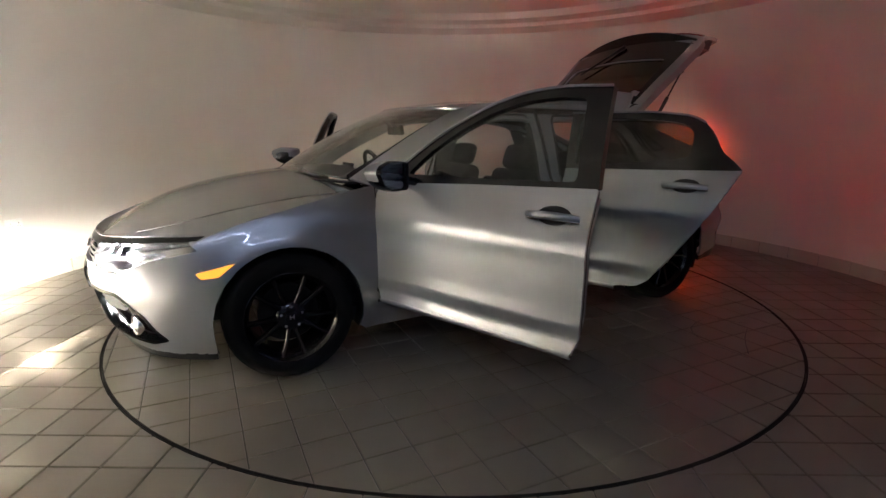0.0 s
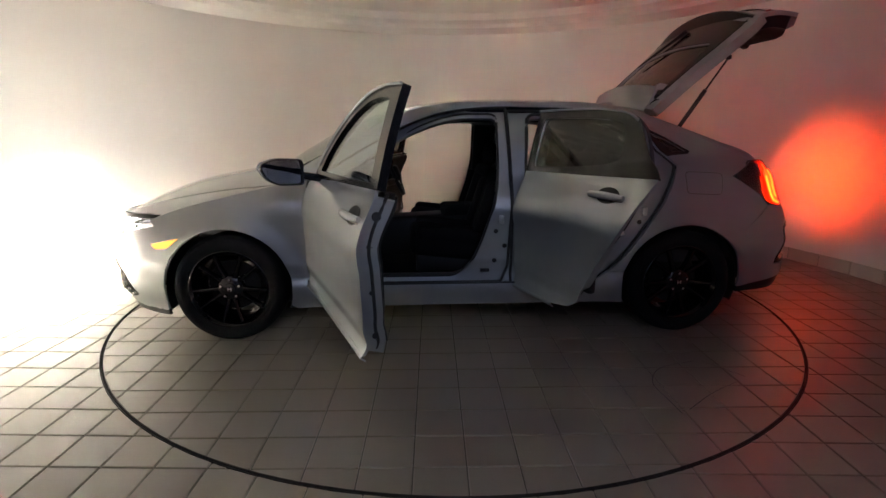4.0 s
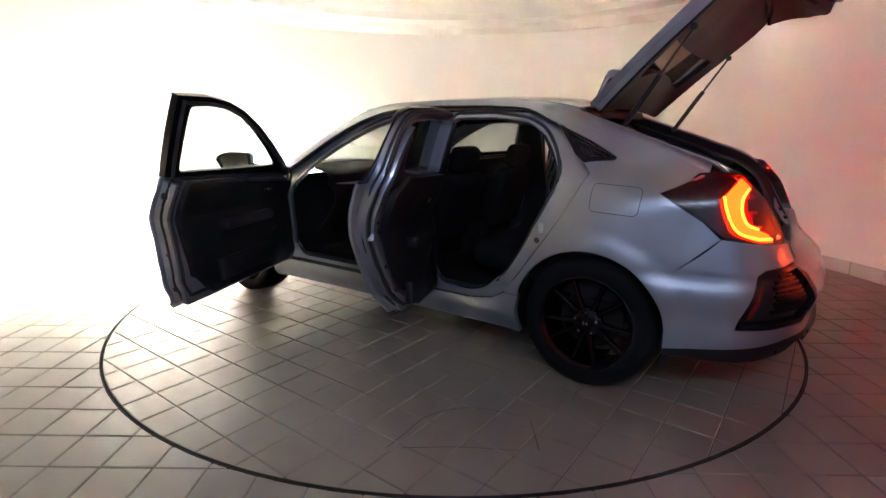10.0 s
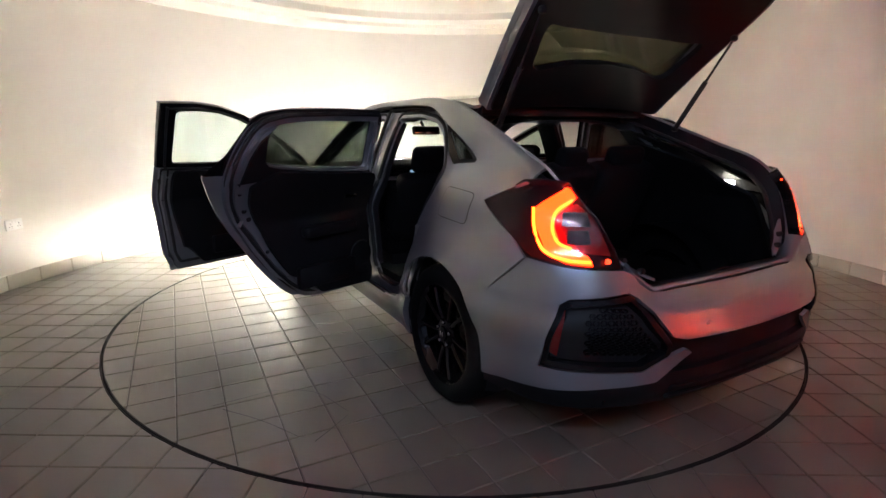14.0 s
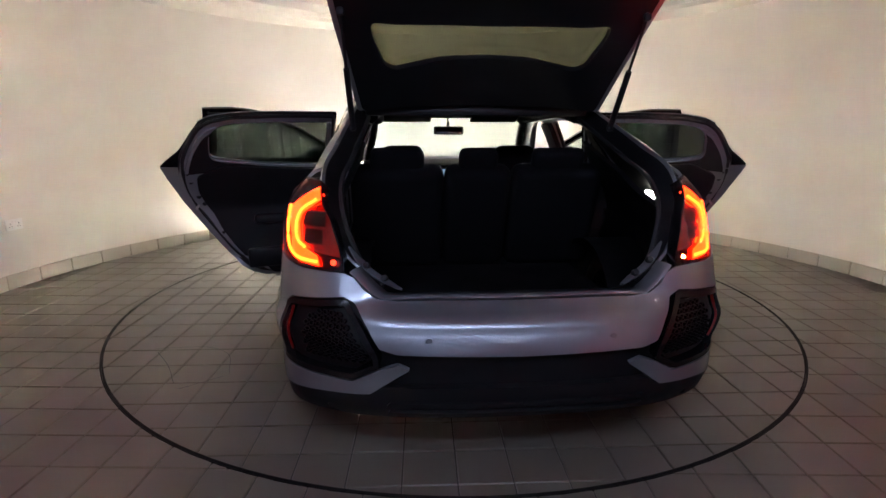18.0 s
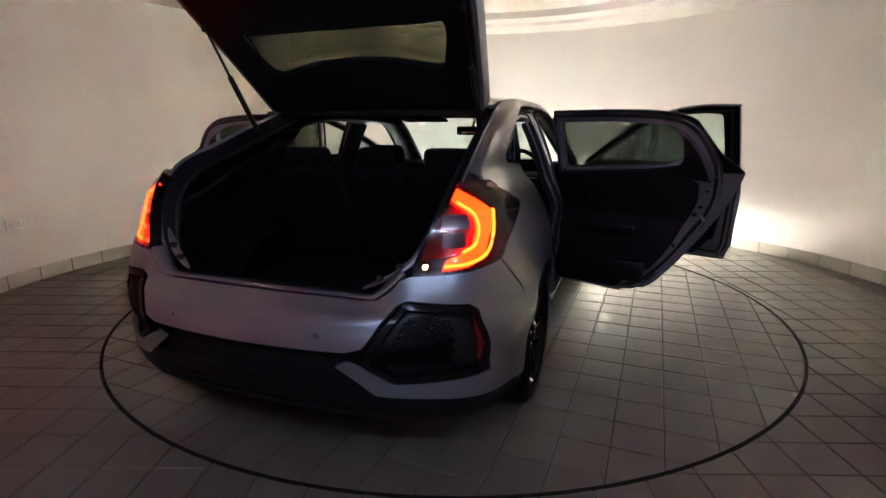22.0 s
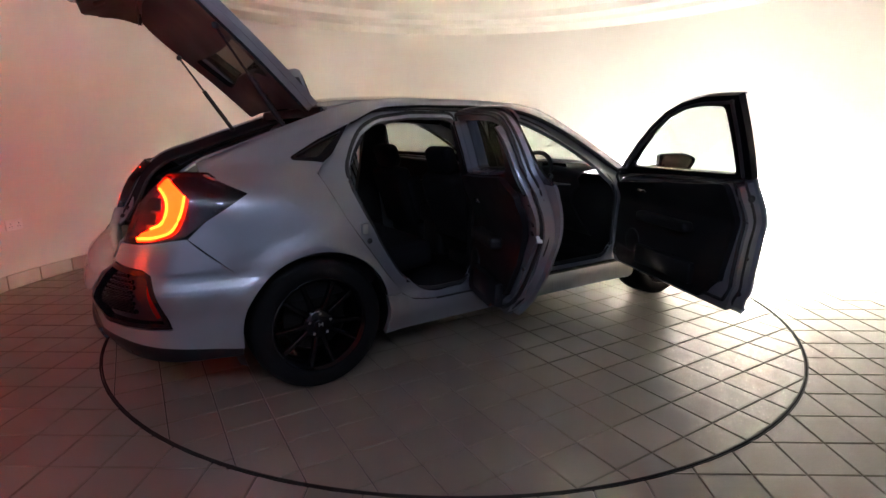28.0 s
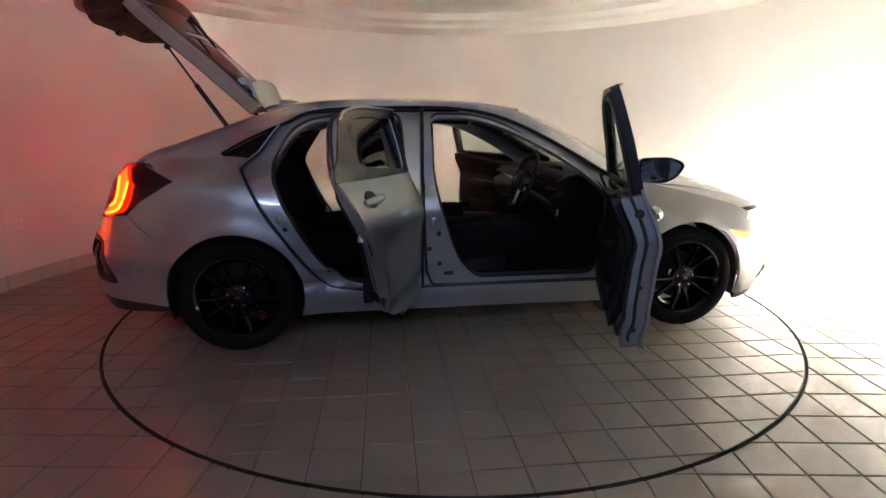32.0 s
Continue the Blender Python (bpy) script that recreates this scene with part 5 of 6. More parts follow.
def tailgate(car):
    hx, hz = HINGE_T
    base = (hx, 0, hz)
    half = [(-1.195, 0.0), (-1.192, 0.40), (-1.18, 0.588), (-1.35, 0.612), (-1.6, 0.646), (-1.85, 0.675), (-1.935, 0.658), (-1.985, 0.43), (-2.005, 0.0)]
    loop = half + [(x, -y) for x, y in half[-2:0:-1]]
    pane = [(-1.27, 0.0), (-1.275, 0.38), (-1.31, 0.47), (-1.42, 0.505), (-1.66, 0.51), (-1.72, 0.48), (-1.74, 0.0)]
    pane = pane + [(x, -y) for x, y in pane[-2:0:-1]]
    gate = panel("tailgate", [ring(loop, 0.01, 0.04), ring(pane, 0.04, 0.04)], on_top(gate_z), M_PAINT, car, 0.06, 0.03, base=base, label="silver-grey tailgate raised on two struts")
    gate.matrix_basis = pose(hx, 0, hz + 0.008, 0, OPEN_T, 0)
    frit = shrink(ring(loop, 0.02, 0.04), 0.075)
    panel("glass_band", [frit, ring(pane, 0.04, 0.04)], on_top(gate_z), M_BLACK, gate, 0.06, 0.004, off=-0.004, base=base, label="gloss black band round the rear window")
    panel("rear_window", [shrink(ring(pane, 0.04, 0.04), -0.012)], on_top(gate_z), M_GLASS_R, gate, 0.08, 0.005, off=0.012, base=base, label="dark tinted rear window")
    # black band round the glass, with a curved edge, and the inner cladding
    hole = [(-1.452, 0.0), (-1.442, 0.20), (-1.412, 0.34), (-1.398, 0.405), (-1.42, 0.452), (-1.56, 0.500), (-1.625, 0.505), (-1.612, 0.40), (-1.605, 0.0)]
    hole = hole + [(x, -y) for x, y in hole[-2:0:-1]]
    card = [(x * 0.985 - 0.022, y * 0.965) for x, y in loop]
    panel("inner_cladding", [ring(card, 0.03, 0.04), ring(hole, 0.03, 0.04)], on_top(gate_z), M_PLAST, gate, 0.06, 0.03, off=0.042, base=base, label="black plastic inner cladding")
    panel("inner_rim", [ring(loop, 0.02, 0.04), shrink(ring(card, 0.03, 0.04), 0.02)], on_top(gate_z), M_PAINT, gate, 0.06, 0.03, off=0.031, base=base)
    # upright rear face
    y = q_rear
    face = [(0, 0.69), (y(0.33), 0.692), (y(0.42), 0.71), (y(0.51), 0.765), (y(0.575), 0.80), (y(0.615), 0.93), (y(0.665), 1.03), (y(0.63), 1.045), (0, 1.06)]
    face = face + [(-q, z) for q, z in face[-2:0:-1]]
    panel("rear_face", [ring(face, 0.012, 0.04)], rear, M_PAINT, gate, 0.06, 0.025, base=base)
    low = shrink(ring(face, 0.03, 0.04), 0.03)
    panel("lower_cladding", [low], rear, M_PLAST, gate, 0.06, 0.07, off=0.026, base=base, label="black plastic cladding with grip hollows")
    for yy in (-0.22, 0.22):
        p = rear(np.array(y(abs(yy))), np.array(0.80))
        block("grip_hollow", (0.012, 0.11, 0.06), pose(p[0] + 0.10 - hx, yy, 0.80 - hz), M_SEAL, gate, 0.01)
    p = rear(np.array(0.0), np.array(0.72))
    block("latch", (0.03, 0.06, 0.04), pose(p[0] + 0.10 - hx, 0, 0.712 - hz), M_SEAL, gate, 0.008)
    # red garnish between the lamps and the spoiler lip
    strip = [(0, 0.985), (y(0.60), 0.975), (y(0.625), 1.005), (0, 1.015)]
    panel("garnish", [ring(strip + [(-q, z) for q, z in strip[-2:0:-1]], 0.004, 0.04)], rear, M_RED, gate, 0.06, 0.008, off=-0.007, base=base, label="dark red reflector strip")
    rows = []
    for w, dz, dx in ((0, 0.004, 0.09), (0.4, 0.018, 0.03), (0.8, 0.030, -0.045), (1.0, 0.020, -0.055), (0.9, 0.002, -0.03)):
        rows.append([(-1.965 + dx + 0.09 * (abs(v) / 0.62) ** 2 * 1.1 - hx, v, float(gate_z(-1.96, min(abs(v), 0.56))) + dz - 0.02 * (abs(v) / 0.62) ** 4 - hz) for v in np.linspace(-0.62, 0.62, 25)])
    bm = bmesh.new()
    grid = [[bm.verts.new(q) for q in r] for r in rows]
    n = len(grid)
    for i in range(n):
        a, b = grid[i], grid[(i + 1) % n]
        for j in range(24):
            bm.faces.new((a[j], a[j + 1], b[j + 1], b[j]))
    part("spoiler", bm, M_BLACK, gate, "gloss black rear spoiler lip")
    # upper spoiler by the hinge
    rows = []
    for dx, dz in ((0.0, 0.002), (0.06, 0.022), (0.155, 0.058), (0.165, 0.048), (0.10, 0.020)):
        rows.append([(-1.20 - dx + 0.03 * (abs(v) / 0.5) ** 2 - hx, v, float(gate_z(-1.20 - dx * 0.9, abs(v))) + dz - hz) for v in np.linspace(-0.50, 0.50, 21)])
    bm = bmesh.new()
    grid = [[bm.verts.new(q) for q in r] for r in rows]
    for i in range(5):
        a, b = grid[i], grid[(i + 1) % 5]
        for j in range(20):
            bm.faces.new((a[j], a[j + 1], b[j + 1], b[j]))
    part("roof_spoiler", bm, M_PAINT, gate, "small painted spoiler over the window")
    for sg in (1, -1):
        fin = [(-1.215, 0.004), (-1.26, 0.020), (-1.345, 0.056), (-1.362, 0.046), (-1.375, 0.0), (-1.335, 0.002), (-1.318, 0.026), (-1.275, 0.012), (-1.262, 0.001)]
        bm = bmesh.new()
        rims = [[bm.verts.new((x - hx, (0.50 + dy) * sg, float(gate_z(x, 0.50)) + dz - hz)) for x, dz in fin] for dy in (-0.008, 0.008)]
        for a, b in zip(range(9), [*range(1, 9), 0]):
            bm.faces.new((rims[0][a], rims[0][b], rims[1][b], rims[1][a]))
        for r in rims:
            bm.faces.new(r)
        part("spoiler_end", bm, M_PAINT, gate, "painted end plate of the spoiler")
    # wiper at the foot of the window
    tube("wiper", [(-1.90 - hx, 0.0, float(gate_z(-1.90, 0)) + 0.02 - hz), (-1.80 - hx, -0.10, float(gate_z(-1.8, 0.1)) + 0.022 - hz), (-1.62 - hx, -0.30, float(gate_z(-1.62, 0.3)) + 0.02 - hz)], [0.018, 0.010, 0.006], M_PLAST, gate, 8)
    # struts stay with the body
    up = gate.matrix_basis
    for sg in (1, -1):
        a = Vector((-1.378, 0.592 * sg, 1.232))
        b = up @ Vector((-1.655 - hx, 0.600 * sg, float(gate_z(-1.655, 0.60)) - 0.095 - hz))
        mid = a.lerp(b, 0.55)
        st = tube("gas_strut", [a, mid], 0.013, M_PLAST, car, 10, label="black gas strut holding the tailgate")
        tube("strut_rod", [mid, b], 0.006, M_PLAST, st, 8)
        for q in (a, b):
            block("strut_ball", (0.03, 0.03, 0.03), Matrix.Translation(q), M_PLAST, st, 0.01)


def seat(car, x, y):
    """A front seat: cushion, bolstered back, headrest on two posts."""
    base = block("seat", (0.50, 0.50, 0.16), pose(x, y, 0.50, 0, -6, 0), M_CLOTH, car, 0.06, 4, label="black cloth seat")
    tilt = pose(x - 0.24, y, 0.52, 0, -18, 0)
    block("backrest", (0.13, 0.44, 0.46), tilt @ pose(0, 0, 0.23), M_CLOTH, base, 0.055, 4)
    for s in (-1, 1):
        block("bolster", (0.12, 0.08, 0.34), tilt @ pose(0.05, 0.20 * s, 0.21, 0, 0, 12 * s), M_CLOTH, base, 0.035, 3)
        block("cushion_bolster", (0.42, 0.08, 0.10), pose(x, y + 0.21 * s, 0.565, 0, -6, 0), M_CLOTH, base, 0.04, 3)
        tube("headrest_post", [tilt @ Vector((0, 0.06 * s, 0.44)), tilt @ Vector((0.01, 0.06 * s, 0.52))], 0.006, M_CHROME, base, 8)
    block("headrest", (0.10, 0.26, 0.17), tilt @ pose(0.015, 0, 0.545), M_CLOTH, base, 0.05, 4)
    block("seat_base", (0.42, 0.40, 0.14), pose(x, y, 0.37), M_PLAST, base, 0.02)


def cabin(car):
    # floor pan and walls that close the cabin
    block("floor_pan", (2.75, 1.30, 0.05), pose(-0.45, 0, 0.31), M_CLOTH, car, 0.01)
    block("underbody", (2.9, 1.40, 0.09), pose(0, 0, 0.225), M_PLAST, car, 0.02)
    block("underbody", (0.55, 1.30, 0.05), pose(-1.85, 0, 0.30), M_PLAST, car, 0.02)
    block("radiator_panel", (0.45, 1.10, 0.30), pose(1.85, 0, 0.40), M_PLAST, car, 0.02)
    block("firewall", (0.06, 1.40, 0.62), pose(0.97, 0, 0.60, 0, -6, 0), M_PLAST, car, 0.01)
    block("engine_cover", (0.8, 0.9, 0.35), pose(1.45, 0, 0.55), M_PLAST, car, 0.03)
    block("centre_console", (1.0, 0.24, 0.30), pose(0.30, 0, 0.47, 0, 3, 0), M_PLAST, car, 0.04, 3)
    block("gear_lever", (0.05, 0.05, 0.14), pose(0.42, 0, 0.69, 0, -12, 0), M_PLAST, car, 0.02, 3)
    block("armrest_box", (0.30, 0.22, 0.12), pose(-0.08, 0, 0.64), M_CLOTH, car, 0.03, 3)
    # dashboard
    rows = []
    for v in np.linspace(-0.70, 0.70, 29):
        k = 1 - 0.10 * (abs(v) / 0.70) ** 2
        hood_ = 0.022 * math.exp(-((v + 0.37) / 0.16) ** 2)
        rows.append([(0.98 * k + 0.02, v, 0.955), (0.82 * k, v, 0.965), (0.66 * k, v, 0.945 + hood_), (0.60 * k, v, 0.91 + hood_), (0.63 * k, v, 0.86), (0.56 * k, v, 0.82), (0.55 * k, v, 0.76), (0.66 * k, v, 0.62), (0.80 * k, v, 0.50)])
    dash = sheet("dashboard", np.transpose(np.array(rows), (1, 0, 2)), M_PLAST, car, 0.01, "black moulded dashboard")
    block("trim_strip", (0.012, 1.24, 0.035), pose(0.565, 0, 0.845, 0, 10, 0), M_ALU, dash, 0.005, label="satin silver dashboard strip")
    block("screen_surround", (0.03, 0.27, 0.19), pose(0.545, 0, 0.85, 0, -10, 0), M_BLACK, dash, 0.01)
    block("screen", (0.004, 0.165, 0.10), pose(0.5275, 0.012, 0.862, 0, -10, 0), M_SCREEN, dash, 0.001, label="lit blue-white touch screen")
    for v, z in ((-0.05, 0.79), (0.0, 0.79), (0.05, 0.79)):
        lathe("knob", [(0.018, 0), (0.016, 0.02), (0.0005, 0.022)], Matrix.Translation((0.545, v, z)) @ pose(0, 0, 0, 0, -90, 0), M_ALU, dash, 16)
    for v in (-0.62, -0.16, 0.16, 0.60):
        block("air_vent", (0.02, 0.11, 0.055), pose(0.59, v, 0.895, 0, 10, 0), M_BLACK, dash, 0.008)
        for k in (-0.014, 0, 0.014):
            block("vent_slat", (0.006, 0.10, 0.005), pose(0.576, v, 0.895 + k, 0, 25, 0), M_PLAST, dash, 0.001)
    bm = bmesh.new()
    add_box(bm, (0.012, 0.24, 0.10), pose(0.655, -0.37, 0.945, 0, -14, 0), 0.01)
    part("instrument_cluster", bm, M_BLACK, dash, "dark instrument cluster")
    # steering wheel, on the right
    m = pose(0.42, -0.37, 0.90, 0, -68, 0)
    wh = tube("steering_wheel", [m @ Vector((0.185 * math.cos(a), 0.185 * math.sin(a), 0)) for a in np.linspace(0, 2 * math.pi, 36, endpoint=False)], 0.016, M_PLAST, car, 10, True, "black steering wheel on the right side")
    block("hub", (0.12, 0.15, 0.05), m @ pose(-0.01, 0, 0.012), M_PLAST, wh, 0.025, 3)
    for a in (90, -90, 180):
        block("spoke", (0.15, 0.035, 0.016), m @ pose(0, 0, 0, 0, 0, a) @ pose(0.105, 0, 0), M_ALU, wh, 0.006)
    tube("steering_column", [m @ Vector((0, 0, 0)), m @ Vector((0, 0, -0.28))], 0.04, M_PLAST, wh, 12)
    for s in (-1, 1):
        tube("stalk", [m @ Vector((0, 0.03 * s, -0.06)), m @ Vector((0.03, 0.17 * s, -0.04))], 0.008, M_PLAST, wh, 6)
    seat(car, 0.05, 0.37)
    seat(car, 0.05, -0.37)
    # rear bench
    bench = block("rear_bench", (0.50, 1.24, 0.17), pose(-0.80, 0, 0.50, 0, -6, 0), M_CLOTH, car, 0.06, 4, label="black cloth rear bench with three headrests")
    for v, w in ((0.40, 0.46), (0.0, 0.335), (-0.40, 0.46)):
        block("bench_back", (0.14, w, 0.57), pose(-1.115, v, 0.785, 0, -22, 0), M_CLOTH, bench, 0.05, 3)
        block("headrest", (0.08, w * 0.58, 0.13), pose(-1.215, v, 1.075, 0, -18, 0), M_CLOTH, bench, 0.04, 3)
    # boot
    block("boot_floor", (0.98, 1.06, 0.03), pose(-1.58, 0, 0.50), M_CLOTH, car, 0.01)
    block("boot_end_trim", (0.05, 0.98, 0.17), pose(-2.06, 0, 0.585), M_PLAST, car, 0.015)
    for sg in (1, -1):
        trim = [(-1.02, 0.40), (-1.95, 0.45), (-2.03, 0.70), (-1.98, 0.80), (-1.80, 1.02), (-1.50, 1.125), (-1.12, 1.235), (-1.15, 1.08), (-1.07, 0.80), (-0.95, 0.60)]
        wi = [(-1.10, 1.235), (-1.20, 1.155), (-1.275, 1.088), (-1.385, 1.098), (-1.25, 1.178)]
        panel("boot_trim", [ring(trim, 0.03, 0.05)], side, M_PLAST, car, 0.07, 0.02, off=0.13, sg=sg)
        panel("inner_quarter", [ring([(-0.98, 1.26), (-1.10, 1.08), (-1.13, 1.0), (-1.9, 0.95), (-1.78, 1.03), (-1.35, 1.185), (-1.07, 1.26)], 0.01, 0.04), ring(wi, 0.01, 0.03)], side, M_PLAST, car, 0.03, 0.012, off=0.075, sg=sg)
        # tail opening's edge, from the roof to the load sill
        e = [(-1.09, 0.58, 1.325), (-1.35, 0.60, 1.235), (-1.6, 0.625, 1.143), (-1.83, 0.647, 1.05), (-1.90, 0.64, 0.99), (-1.975, 0.60, 0.87), (-2.025, 0.55, 0.785), (-2.06, 0.49, 0.735)]
        a = curve3([(x, v * sg, z) for x, v, z in e], 30)
        hi = a + np.array([0, 0.022 * sg, 0.022])
        lo = a + np.array([0.02, -0.045 * sg, -0.045])
        sheet("gate_frame", [hi, (hi + a) / 2], M_PAINT, car, 0.01)
        sheet("gate_frame_trim", [(hi + a) / 2, a, lo], M_PLAST, car, 0.01)
        o = curve3([(x, v * sg, z) for x, v, z in ((-2.012, 0.573, 0.82), (-2.034, 0.550, 0.782), (-2.056, 0.518, 0.752), (-2.078, 0.472, 0.724), (-2.102, 0.40, 0.692))], 24) + np.array([0.014, -0.006 * sg, 0.0])
        inn = o + np.array([0.030, -0.036 * sg, 0.000]) * np.interp(np.arange(25), [0, 6, 18, 24], [0.25, 0.7, 0.7, 0.35])[:, None]
        sheet("boot_flange", [o + np.array([0, 0, 0.004]), (o + inn) / 2 + np.array([0, 0, 0.007]), inn], M_PAINT, car, 0.008)
        for k in (9, 17):
            q = (o[k] + inn[k]) / 2 + np.array([0, 0, 0.006])
            lathe("rubber_buffer", [(0.0005, 0.020), (0.010, 0.018), (0.014, 0.0)], Matrix.Translation(q) @ pose(0, 0, 0, 0, -62, 0), M_SEAL, car, 12)
        tube("gate_seal", lo + np.array([0, 0.004 * sg, 0.006]), 0.011, M_SEAL, car, 6, label="black rubber tailgate seal")
        tube("pillar_trim", curve3([(0.97, 0.68 * sg, 0.97), (0.74, 0.64 * sg, 1.085), (0.50, 0.60 * sg, 1.21), (0.26, 0.575 * sg, 1.31)], 16), 0.03, M_PLAST, car, 8)
        panel("pillar_trim", [ring([(-0.20, 0.40), (-0.415, 0.40), (-0.415, 1.31), (-0.245, 1.31), (-0.245, 0.9)], 0.02, 0.04)], side, M_PLAST, car, 0.06, 0.03, off=0.08, sg=sg)
        tube("roof_side_trim", curve3([(0.22, 0.545 * sg, 1.315), (-0.3, 0.56 * sg, 1.338), (-0.8, 0.555 * sg, 1.333), (-1.08, 0.535 * sg, 1.30)], 20), 0.045, M_CLOTH, car, 10)
        block("sun_visor", (0.16, 0.36, 0.02), pose(0.22, 0.33 * sg, 1.315, 0, 14, 0), M_LINER, car, 0.008)
    block("gate_header", (0.05, 1.10, 0.05), pose(-1.16, 0, 1.315), M_PLAST, car, 0.015)
    p = flank(-1.62, 0.95) - 0.155
    block("boot_lamp", (0.075, 0.012, 0.032), pose(-1.66, -float(p) + 0.004, 0.955), M_BOOT, car, 0.003, label="small lit boot lamp")
    block("fuse_label", (0.004, 0.035, 0.045), pose(0.60, 0.55, 0.74, 0, 8, 0), M_WHITE, car, 0.001, label="small white label under the dashboard")
    block("fuse_label", (0.004, 0.035, 0.045), pose(0.60, -0.55, 0.70, 0, 8, 0), M_WHITE, car, 0.001, label="small white label under the dashboard")
    # inside mirror
    mi = block("inside_mirror", (0.03, 0.24, 0.065), pose(0.42, 0, 1.225, 0, 8, 0), M_PLAST, car, 0.018, 3, label="black rear-view mirror under the windscreen")
    block("mirror_glass", (0.004, 0.21, 0.048), pose(0.4035, 0, 1.225, 0, 8, 0), M_MIRROR, mi, 0.001)
    tube("mirror_arm", [(0.44, 0, 1.235), (0.50, 0, 1.29), (0.49, 0, 1.33)], 0.012, M_PLAST, mi, 8)
    # fin aerial
    bm = bmesh.new()
    rows = []
    for w in np.linspace(0, 1, 8):
        h = 0.046 * math.sin(math.pi * 0.5 * w) ** 1.3
        rows.append([bm.verts.new((-1.02 - 0.16 * w, dy * (0.022 if j else 0.003), float(roof_z(-1.02 - 0.16 * w, 0)) + zz)) for j, (dy, zz) in enumerate(((0, h + 0.004), (1, -0.004), (-1, -0.004)))])
    for a, b in zip(rows, rows[1:]):
        for j in range(3):
            bm.faces.new((a[j], a[(j + 1) % 3], b[(j + 1) % 3], b[j]))
    bm.faces.new(rows[0])
    bm.faces.new(rows[-1][::-1])
    part("fin_aerial", bm, M_PAINT, car, "small fin aerial on the roof")


def nose(car, fogs):
    """Grille, bonnet-edge band, fog lamp pockets and front plate."""
    band = [(0, 0.60), (n_y(0.42), 0.602), (n_y(0.40), 0.690), (0, 0.688)]
    panel("upper_grille", [ring(band + [(-q, z) for q, z in band[-2:0:-1]], 0.004, 0.04)], front, M_BLACK, car, 0.05, 0.02, off=0.03)
    for z in (0.615, 0.636, 0.657):
        b = [(0, z), (n_y(0.40), z), (n_y(0.40), z + 0.009), (0, z + 0.009)]
        panel("grille_bar", [ring(b + [(-q, w) for q, w in b[-2:0:-1]], 0, 0.05)], front, M_BLACK, car, 0.05, 0.015, off=0.012)
    wing = [(0, 0.690), (n_y(0.40), 0.693), (n_y(0.62), 0.713), (n_y(0.78), 0.731), (n_x(1.735), 0.738), (n_x(1.66), 0.757), (n_x(1.74), 0.757), (n_y(0.76), 0.752), (n_y(0.60), 0.738), (n_y(0.40), 0.722), (0, 0.710)]
    panel("bonnet_band", [ring(wing + [(-q, z) for q, z in wing[-2:0:-1]], 0, 0.03)], front, M_BLACK, car, 0.05, 0.03, off=0.004, label="gloss black band under the bonnet")
    # the bonnet's rolled edge down to the band
    edge = ((2.16, 0.0), (2.145, 0.2), (2.10, 0.37), (2.03, 0.50), (1.92, 0.615), (1.80, 0.685), (1.70, 0.71))
    foot = ((0.0, 0.712), (n_y(0.2), 0.717), (n_y(0.39), 0.723), (n_y(0.53), 0.735), (n_y(0.66), 0.746), (n_y(0.76), 0.754), (n_x(1.68), 0.759))
    hi = np.array([(a, b, float(hood_z(a, b)) - 0.002) for a, b in edge])
    lo = np.array([front(np.array(q), np.array(z)) for q, z in foot]) - np.array([0.003, 0, 0])
    hi, lo = [np.concatenate([(k * np.array([1, -1, 1]))[:0:-1], k]) for k in (hi, lo)]
    mid = (hi + lo) / 2 + np.array([0.006, 0, 0.010])
    sheet("bonnet_edge", [curve3(k, 48) for k in (hi, mid, lo)], M_PAINT, car, 0.008)
    panel("badge", [ring([(-0.05, 0.612), (0.05, 0.612), (0.058, 0.662), (-0.058, 0.662)], 0.012, 0.02)], front, M_CHROME, car, 0.03, 0.012, off=-0.004, label="chrome badge")
    for sg in (1, -1):
        pocket = panel("fog_pocket", [shrink(ring(fogs, 0.015, 0.03), -0.006)], front, M_BLACK, car, 0.04, 0.01, off=0.05, sg=sg, label="gloss black fog lamp pocket")
        panel("fog_frame", [shrink(ring(fogs, 0.015, 0.03), -0.002), shrink(ring(fogs, 0.02, 0.03), 0.014)], front, M_BLACK, pocket, 0.04, 0.045, off=-0.003, sg=sg)
        # honeycomb
        for r, z in enumerate((0.47, 0.458, 0.446, 0.434, 0.422, 0.41)):
            for k in range(8):
                q = n_y(0.475) + (k + 0.5 * (r % 2)) * 0.024 + (0.47 - z) * 0.4
                if q < n_y(0.62) + (0.47 - z) * 1.0:
                    hx = [(q + 0.0125 * math.cos(a), z + 0.006 * math.sin(a)) for a in np.radians(np.arange(0, 360, 60))]
                    panel("mesh_cell", [ring(hx, 0, 0.05), shrink(ring(hx, 0, 0.05), 0.0022)], front, M_ALU, pocket, 0.05, 0.012, off=0.016, sg=sg)
        p = front(np.array(n_y(0.70)), np.array(0.345))
        m = Matrix.Translation((p[0] - 0.02, p[1] * sg, p[2])) @ pose(0, 0, 0, 0, 90, 18 * sg)
        lathe("fog_lamp", [(0.0005, 0.010), (0.03, 0.006), (0.042, 0.0), (0.048, 0.006), (0.052, -0.004), (0.05, -0.02)], m, M_CHROME, pocket, 28, label="round fog lamp, not lit")
        blade = [(n_y(0.53), 0.372), (n_y(0.64), 0.30), (n_y(0.70), 0.285), (n_y(0.70), 0.298), (n_y(0.62), 0.322), (n_y(0.54), 0.385)]
        panel("blade", [ring(blade, 0, 0.03)], front, M_CHROME, pocket, 0.03, 0.01, off=0.02, sg=sg)
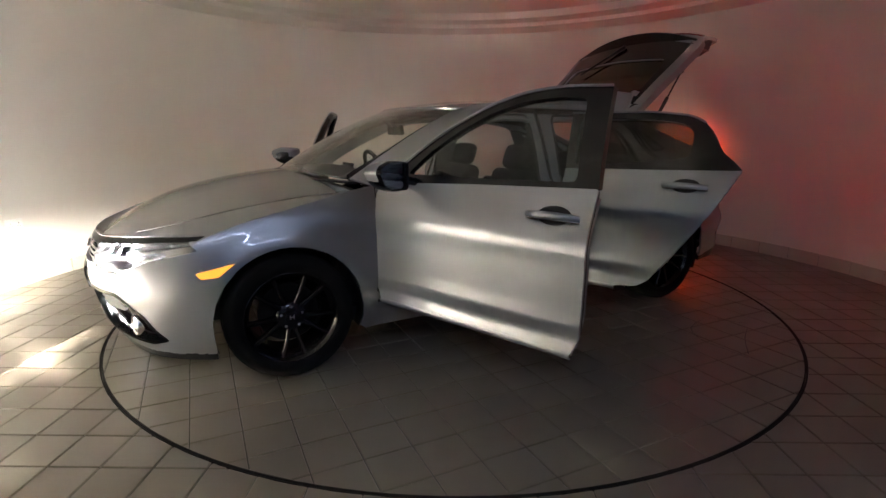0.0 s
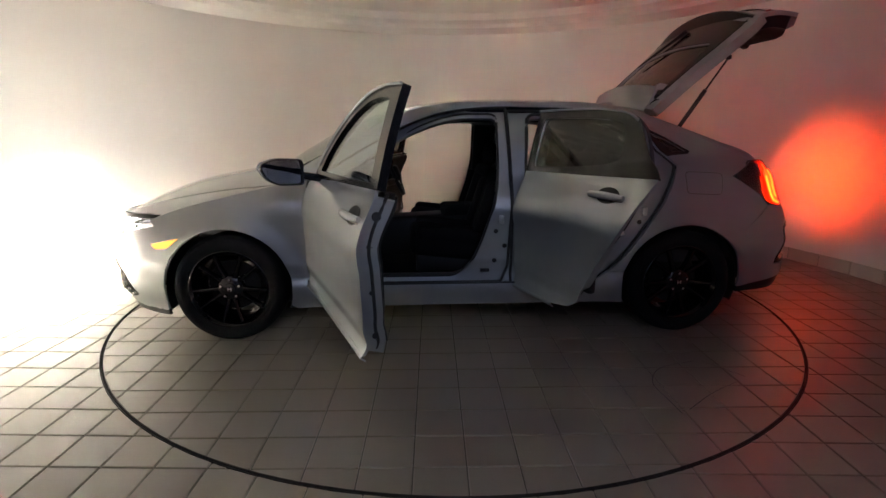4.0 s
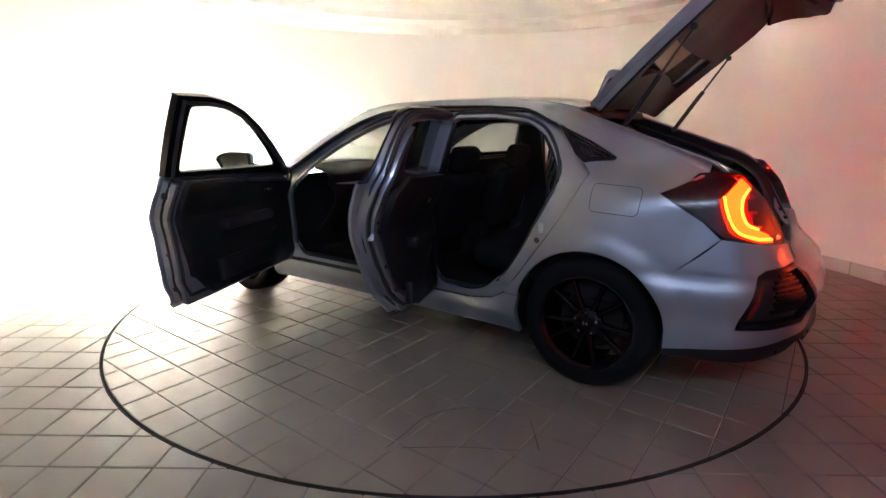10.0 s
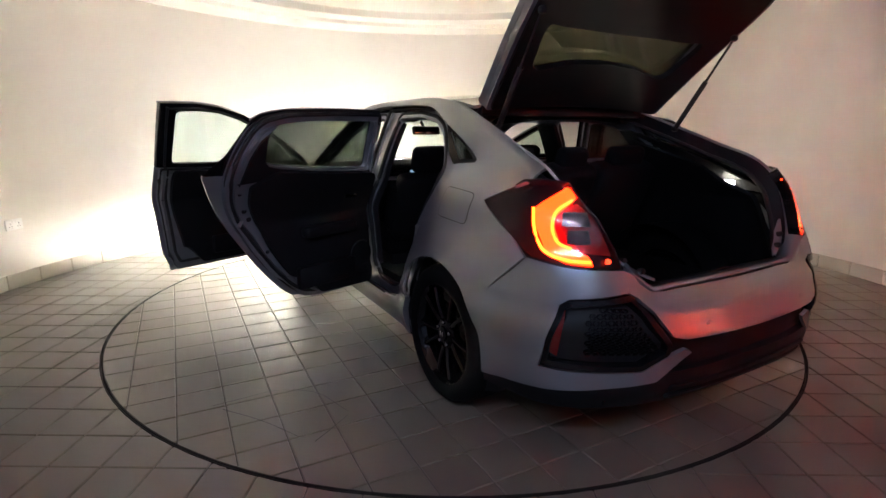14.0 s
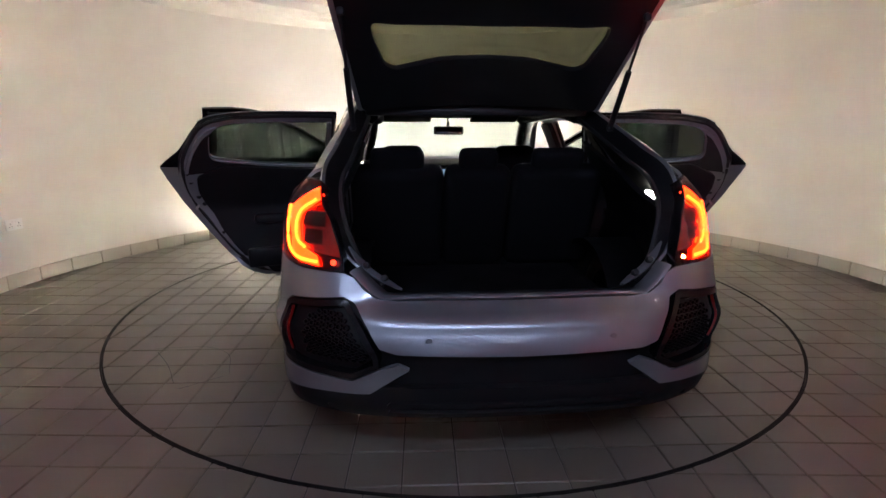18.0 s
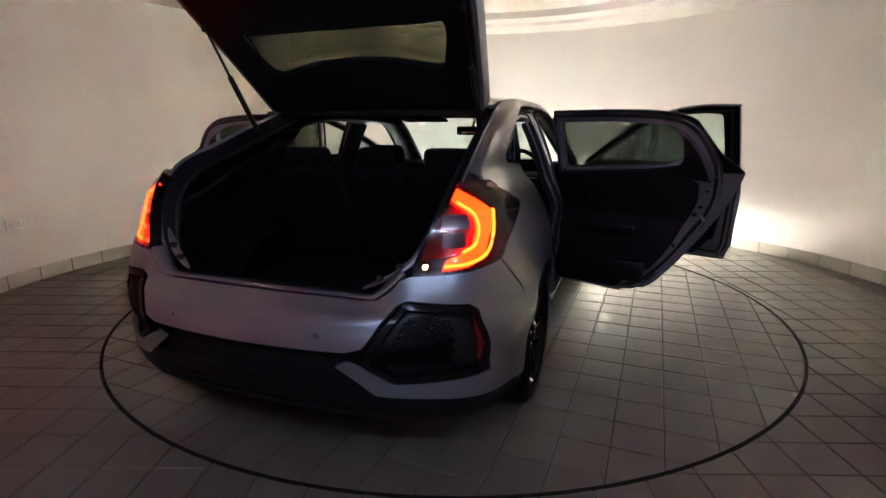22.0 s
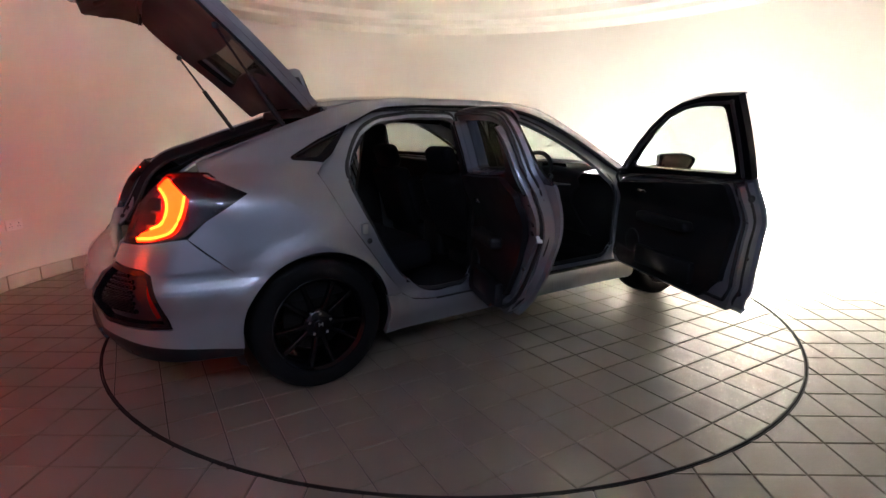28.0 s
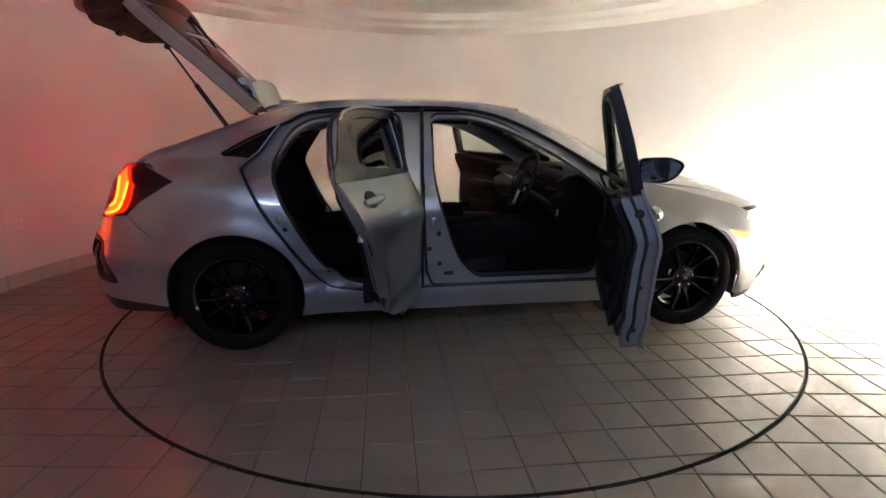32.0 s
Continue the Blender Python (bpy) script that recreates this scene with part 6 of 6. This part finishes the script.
    pl = [(-0.26, 0.44), (0.26, 0.44), (0.26, 0.55), (-0.26, 0.55)]
    panel("plate_holder", [ring(pl, 0.005, 0.05)], front, M_BLACK, car, 0.08, 0.008, off=-0.012, label="black front plate holder")


def rear_bits(car):
    y = q_rear
    for sg in (1, -1):
        hexa = q3((-2.150, 0.568, 0.678), (-2.035, 0.755, 0.662), (-2.014, 0.783, 0.64), (-1.99, 0.80, 0.52), (-1.965, 0.80, 0.42), (-2.08, 0.69, 0.418), (-2.168, 0.541, 0.418), (-2.2, 0.455, 0.47), (-2.2, 0.452, 0.515))
        v = panel("rear_vent", [shrink(ring(hexa, 0.01, 0.03), 0.022)], rear, M_PLAST, car, 0.05, 0.01, off=0.03, sg=sg, label="black mesh corner vent")
        panel("vent_frame", [ring(hexa, 0.012, 0.03), shrink(ring(hexa, 0.012, 0.03), 0.02)], rear, M_BLACK, v, 0.03, 0.05, off=-0.001, sg=sg, label="gloss black vent frame")
        refl = q3((-2.03, 0.765, 0.645), (-2.005, 0.785, 0.62), (-1.985, 0.79, 0.47), (-2.01, 0.77, 0.455), (-2.025, 0.765, 0.55))
        panel("reflector", [ring(refl, 0.003, 0.02)], rear, M_RED, v, 0.03, 0.008, off=0.012, sg=sg, label="upright red reflector")
        q0, q1 = y(0.52), y(0.73)
        for r in range(10):
            z = 0.475 + r * 0.02
            k = 0
            q = q0 - 0.02 + (0.014 if r % 2 else 0)
            while q < q1:
                if inside(np.array([[q, z]]), shrink(ring(hexa, 0.01, 0.03), 0.035))[0]:
                    hx = [(q + 0.014 * math.cos(a), z + 0.0095 * math.sin(a)) for a in np.radians(np.arange(0, 360, 60))]
                    panel("mesh_cell", [ring(hx, 0, 0.05), shrink(ring(hx, 0, 0.05), 0.003)], rear, M_BLACK, v, 0.05, 0.012, off=0.018, sg=sg)
                q += 0.028
        yy = 0.30
        p = rear(np.array(y(yy)), np.array(0.57))
        lathe("parking_sensor", [(0.0005, 0.002), (0.010, 0.002), (0.0115, 0.0)], Matrix.Translation((p[0] - 0.001, yy * sg, 0.57)) @ pose(0, 0, 0, 0, -90, 0), M_PAINT, car, 16)
    flap = [(-1.335, 0.985), (-1.335, 0.865), (-1.545, 0.855), (-1.555, 0.975)]
    panel("fuel_flap", [ring(flap, 0.025, 0.02)], side, M_PAINT, car, 0.05, 0.006, off=-0.0025)
    panel("flap_gap", [shrink(ring(flap, 0.025, 0.02), -0.003)], side, M_SEAL, car, 0.05, 0.004, off=-0.0012)
    for z in (0.30, 0.335):
        b = [(0, z), (y(0.44), z), (y(0.43), z + 0.014), (0, z + 0.014)]
        panel("diffuser_rib", [ring(b + [(-q, w) for q, w in b[-2:0:-1]], 0, 0.05)], rear, M_PLAST, car, 0.05, 0.02, off=-0.006)


# ---- build ----
studio()
tube_lamp()
socket()
table, deck = turntable()

car = new("car")
tagged(car, "silver-grey five-door hatchback with all doors and tailgate open", "car")
fogs = body(car)
rear_end(car)
lamps(car)
for x in (WB, -WB):
    for sg in (1, -1):
        wheel(car, x, sg)
front_door(car, 1)
front_door(car, -1)
rear_door(car, 1)
rear_door(car, -1)
tailgate(car)
cabin(car)
nose(car, fogs)
rear_bits(car)

skirting()
floors()
turntable_tiles(deck)
scuffs(table)


def turn(t):
    """Heading of the car in degrees: the deck turns clockwise at nearly even speed."""
    return 208.7574 - 5.95801 * t - 0.0534242 * t ** 2 + 0.0025915 * t ** 3 - 0.000037 * t ** 4


def motions():
    times = [float(t) for t in range(33)]
    walk(table, [(t, pose(0, 0, 0, 0, 0, turn(t))) for t in times])
    walk(car, [(t, pose(0, 0, 0, 0, 0, turn(t)) @ Matrix.Translation((0.0053, -0.02, 0.0))) for t in times])


motions()
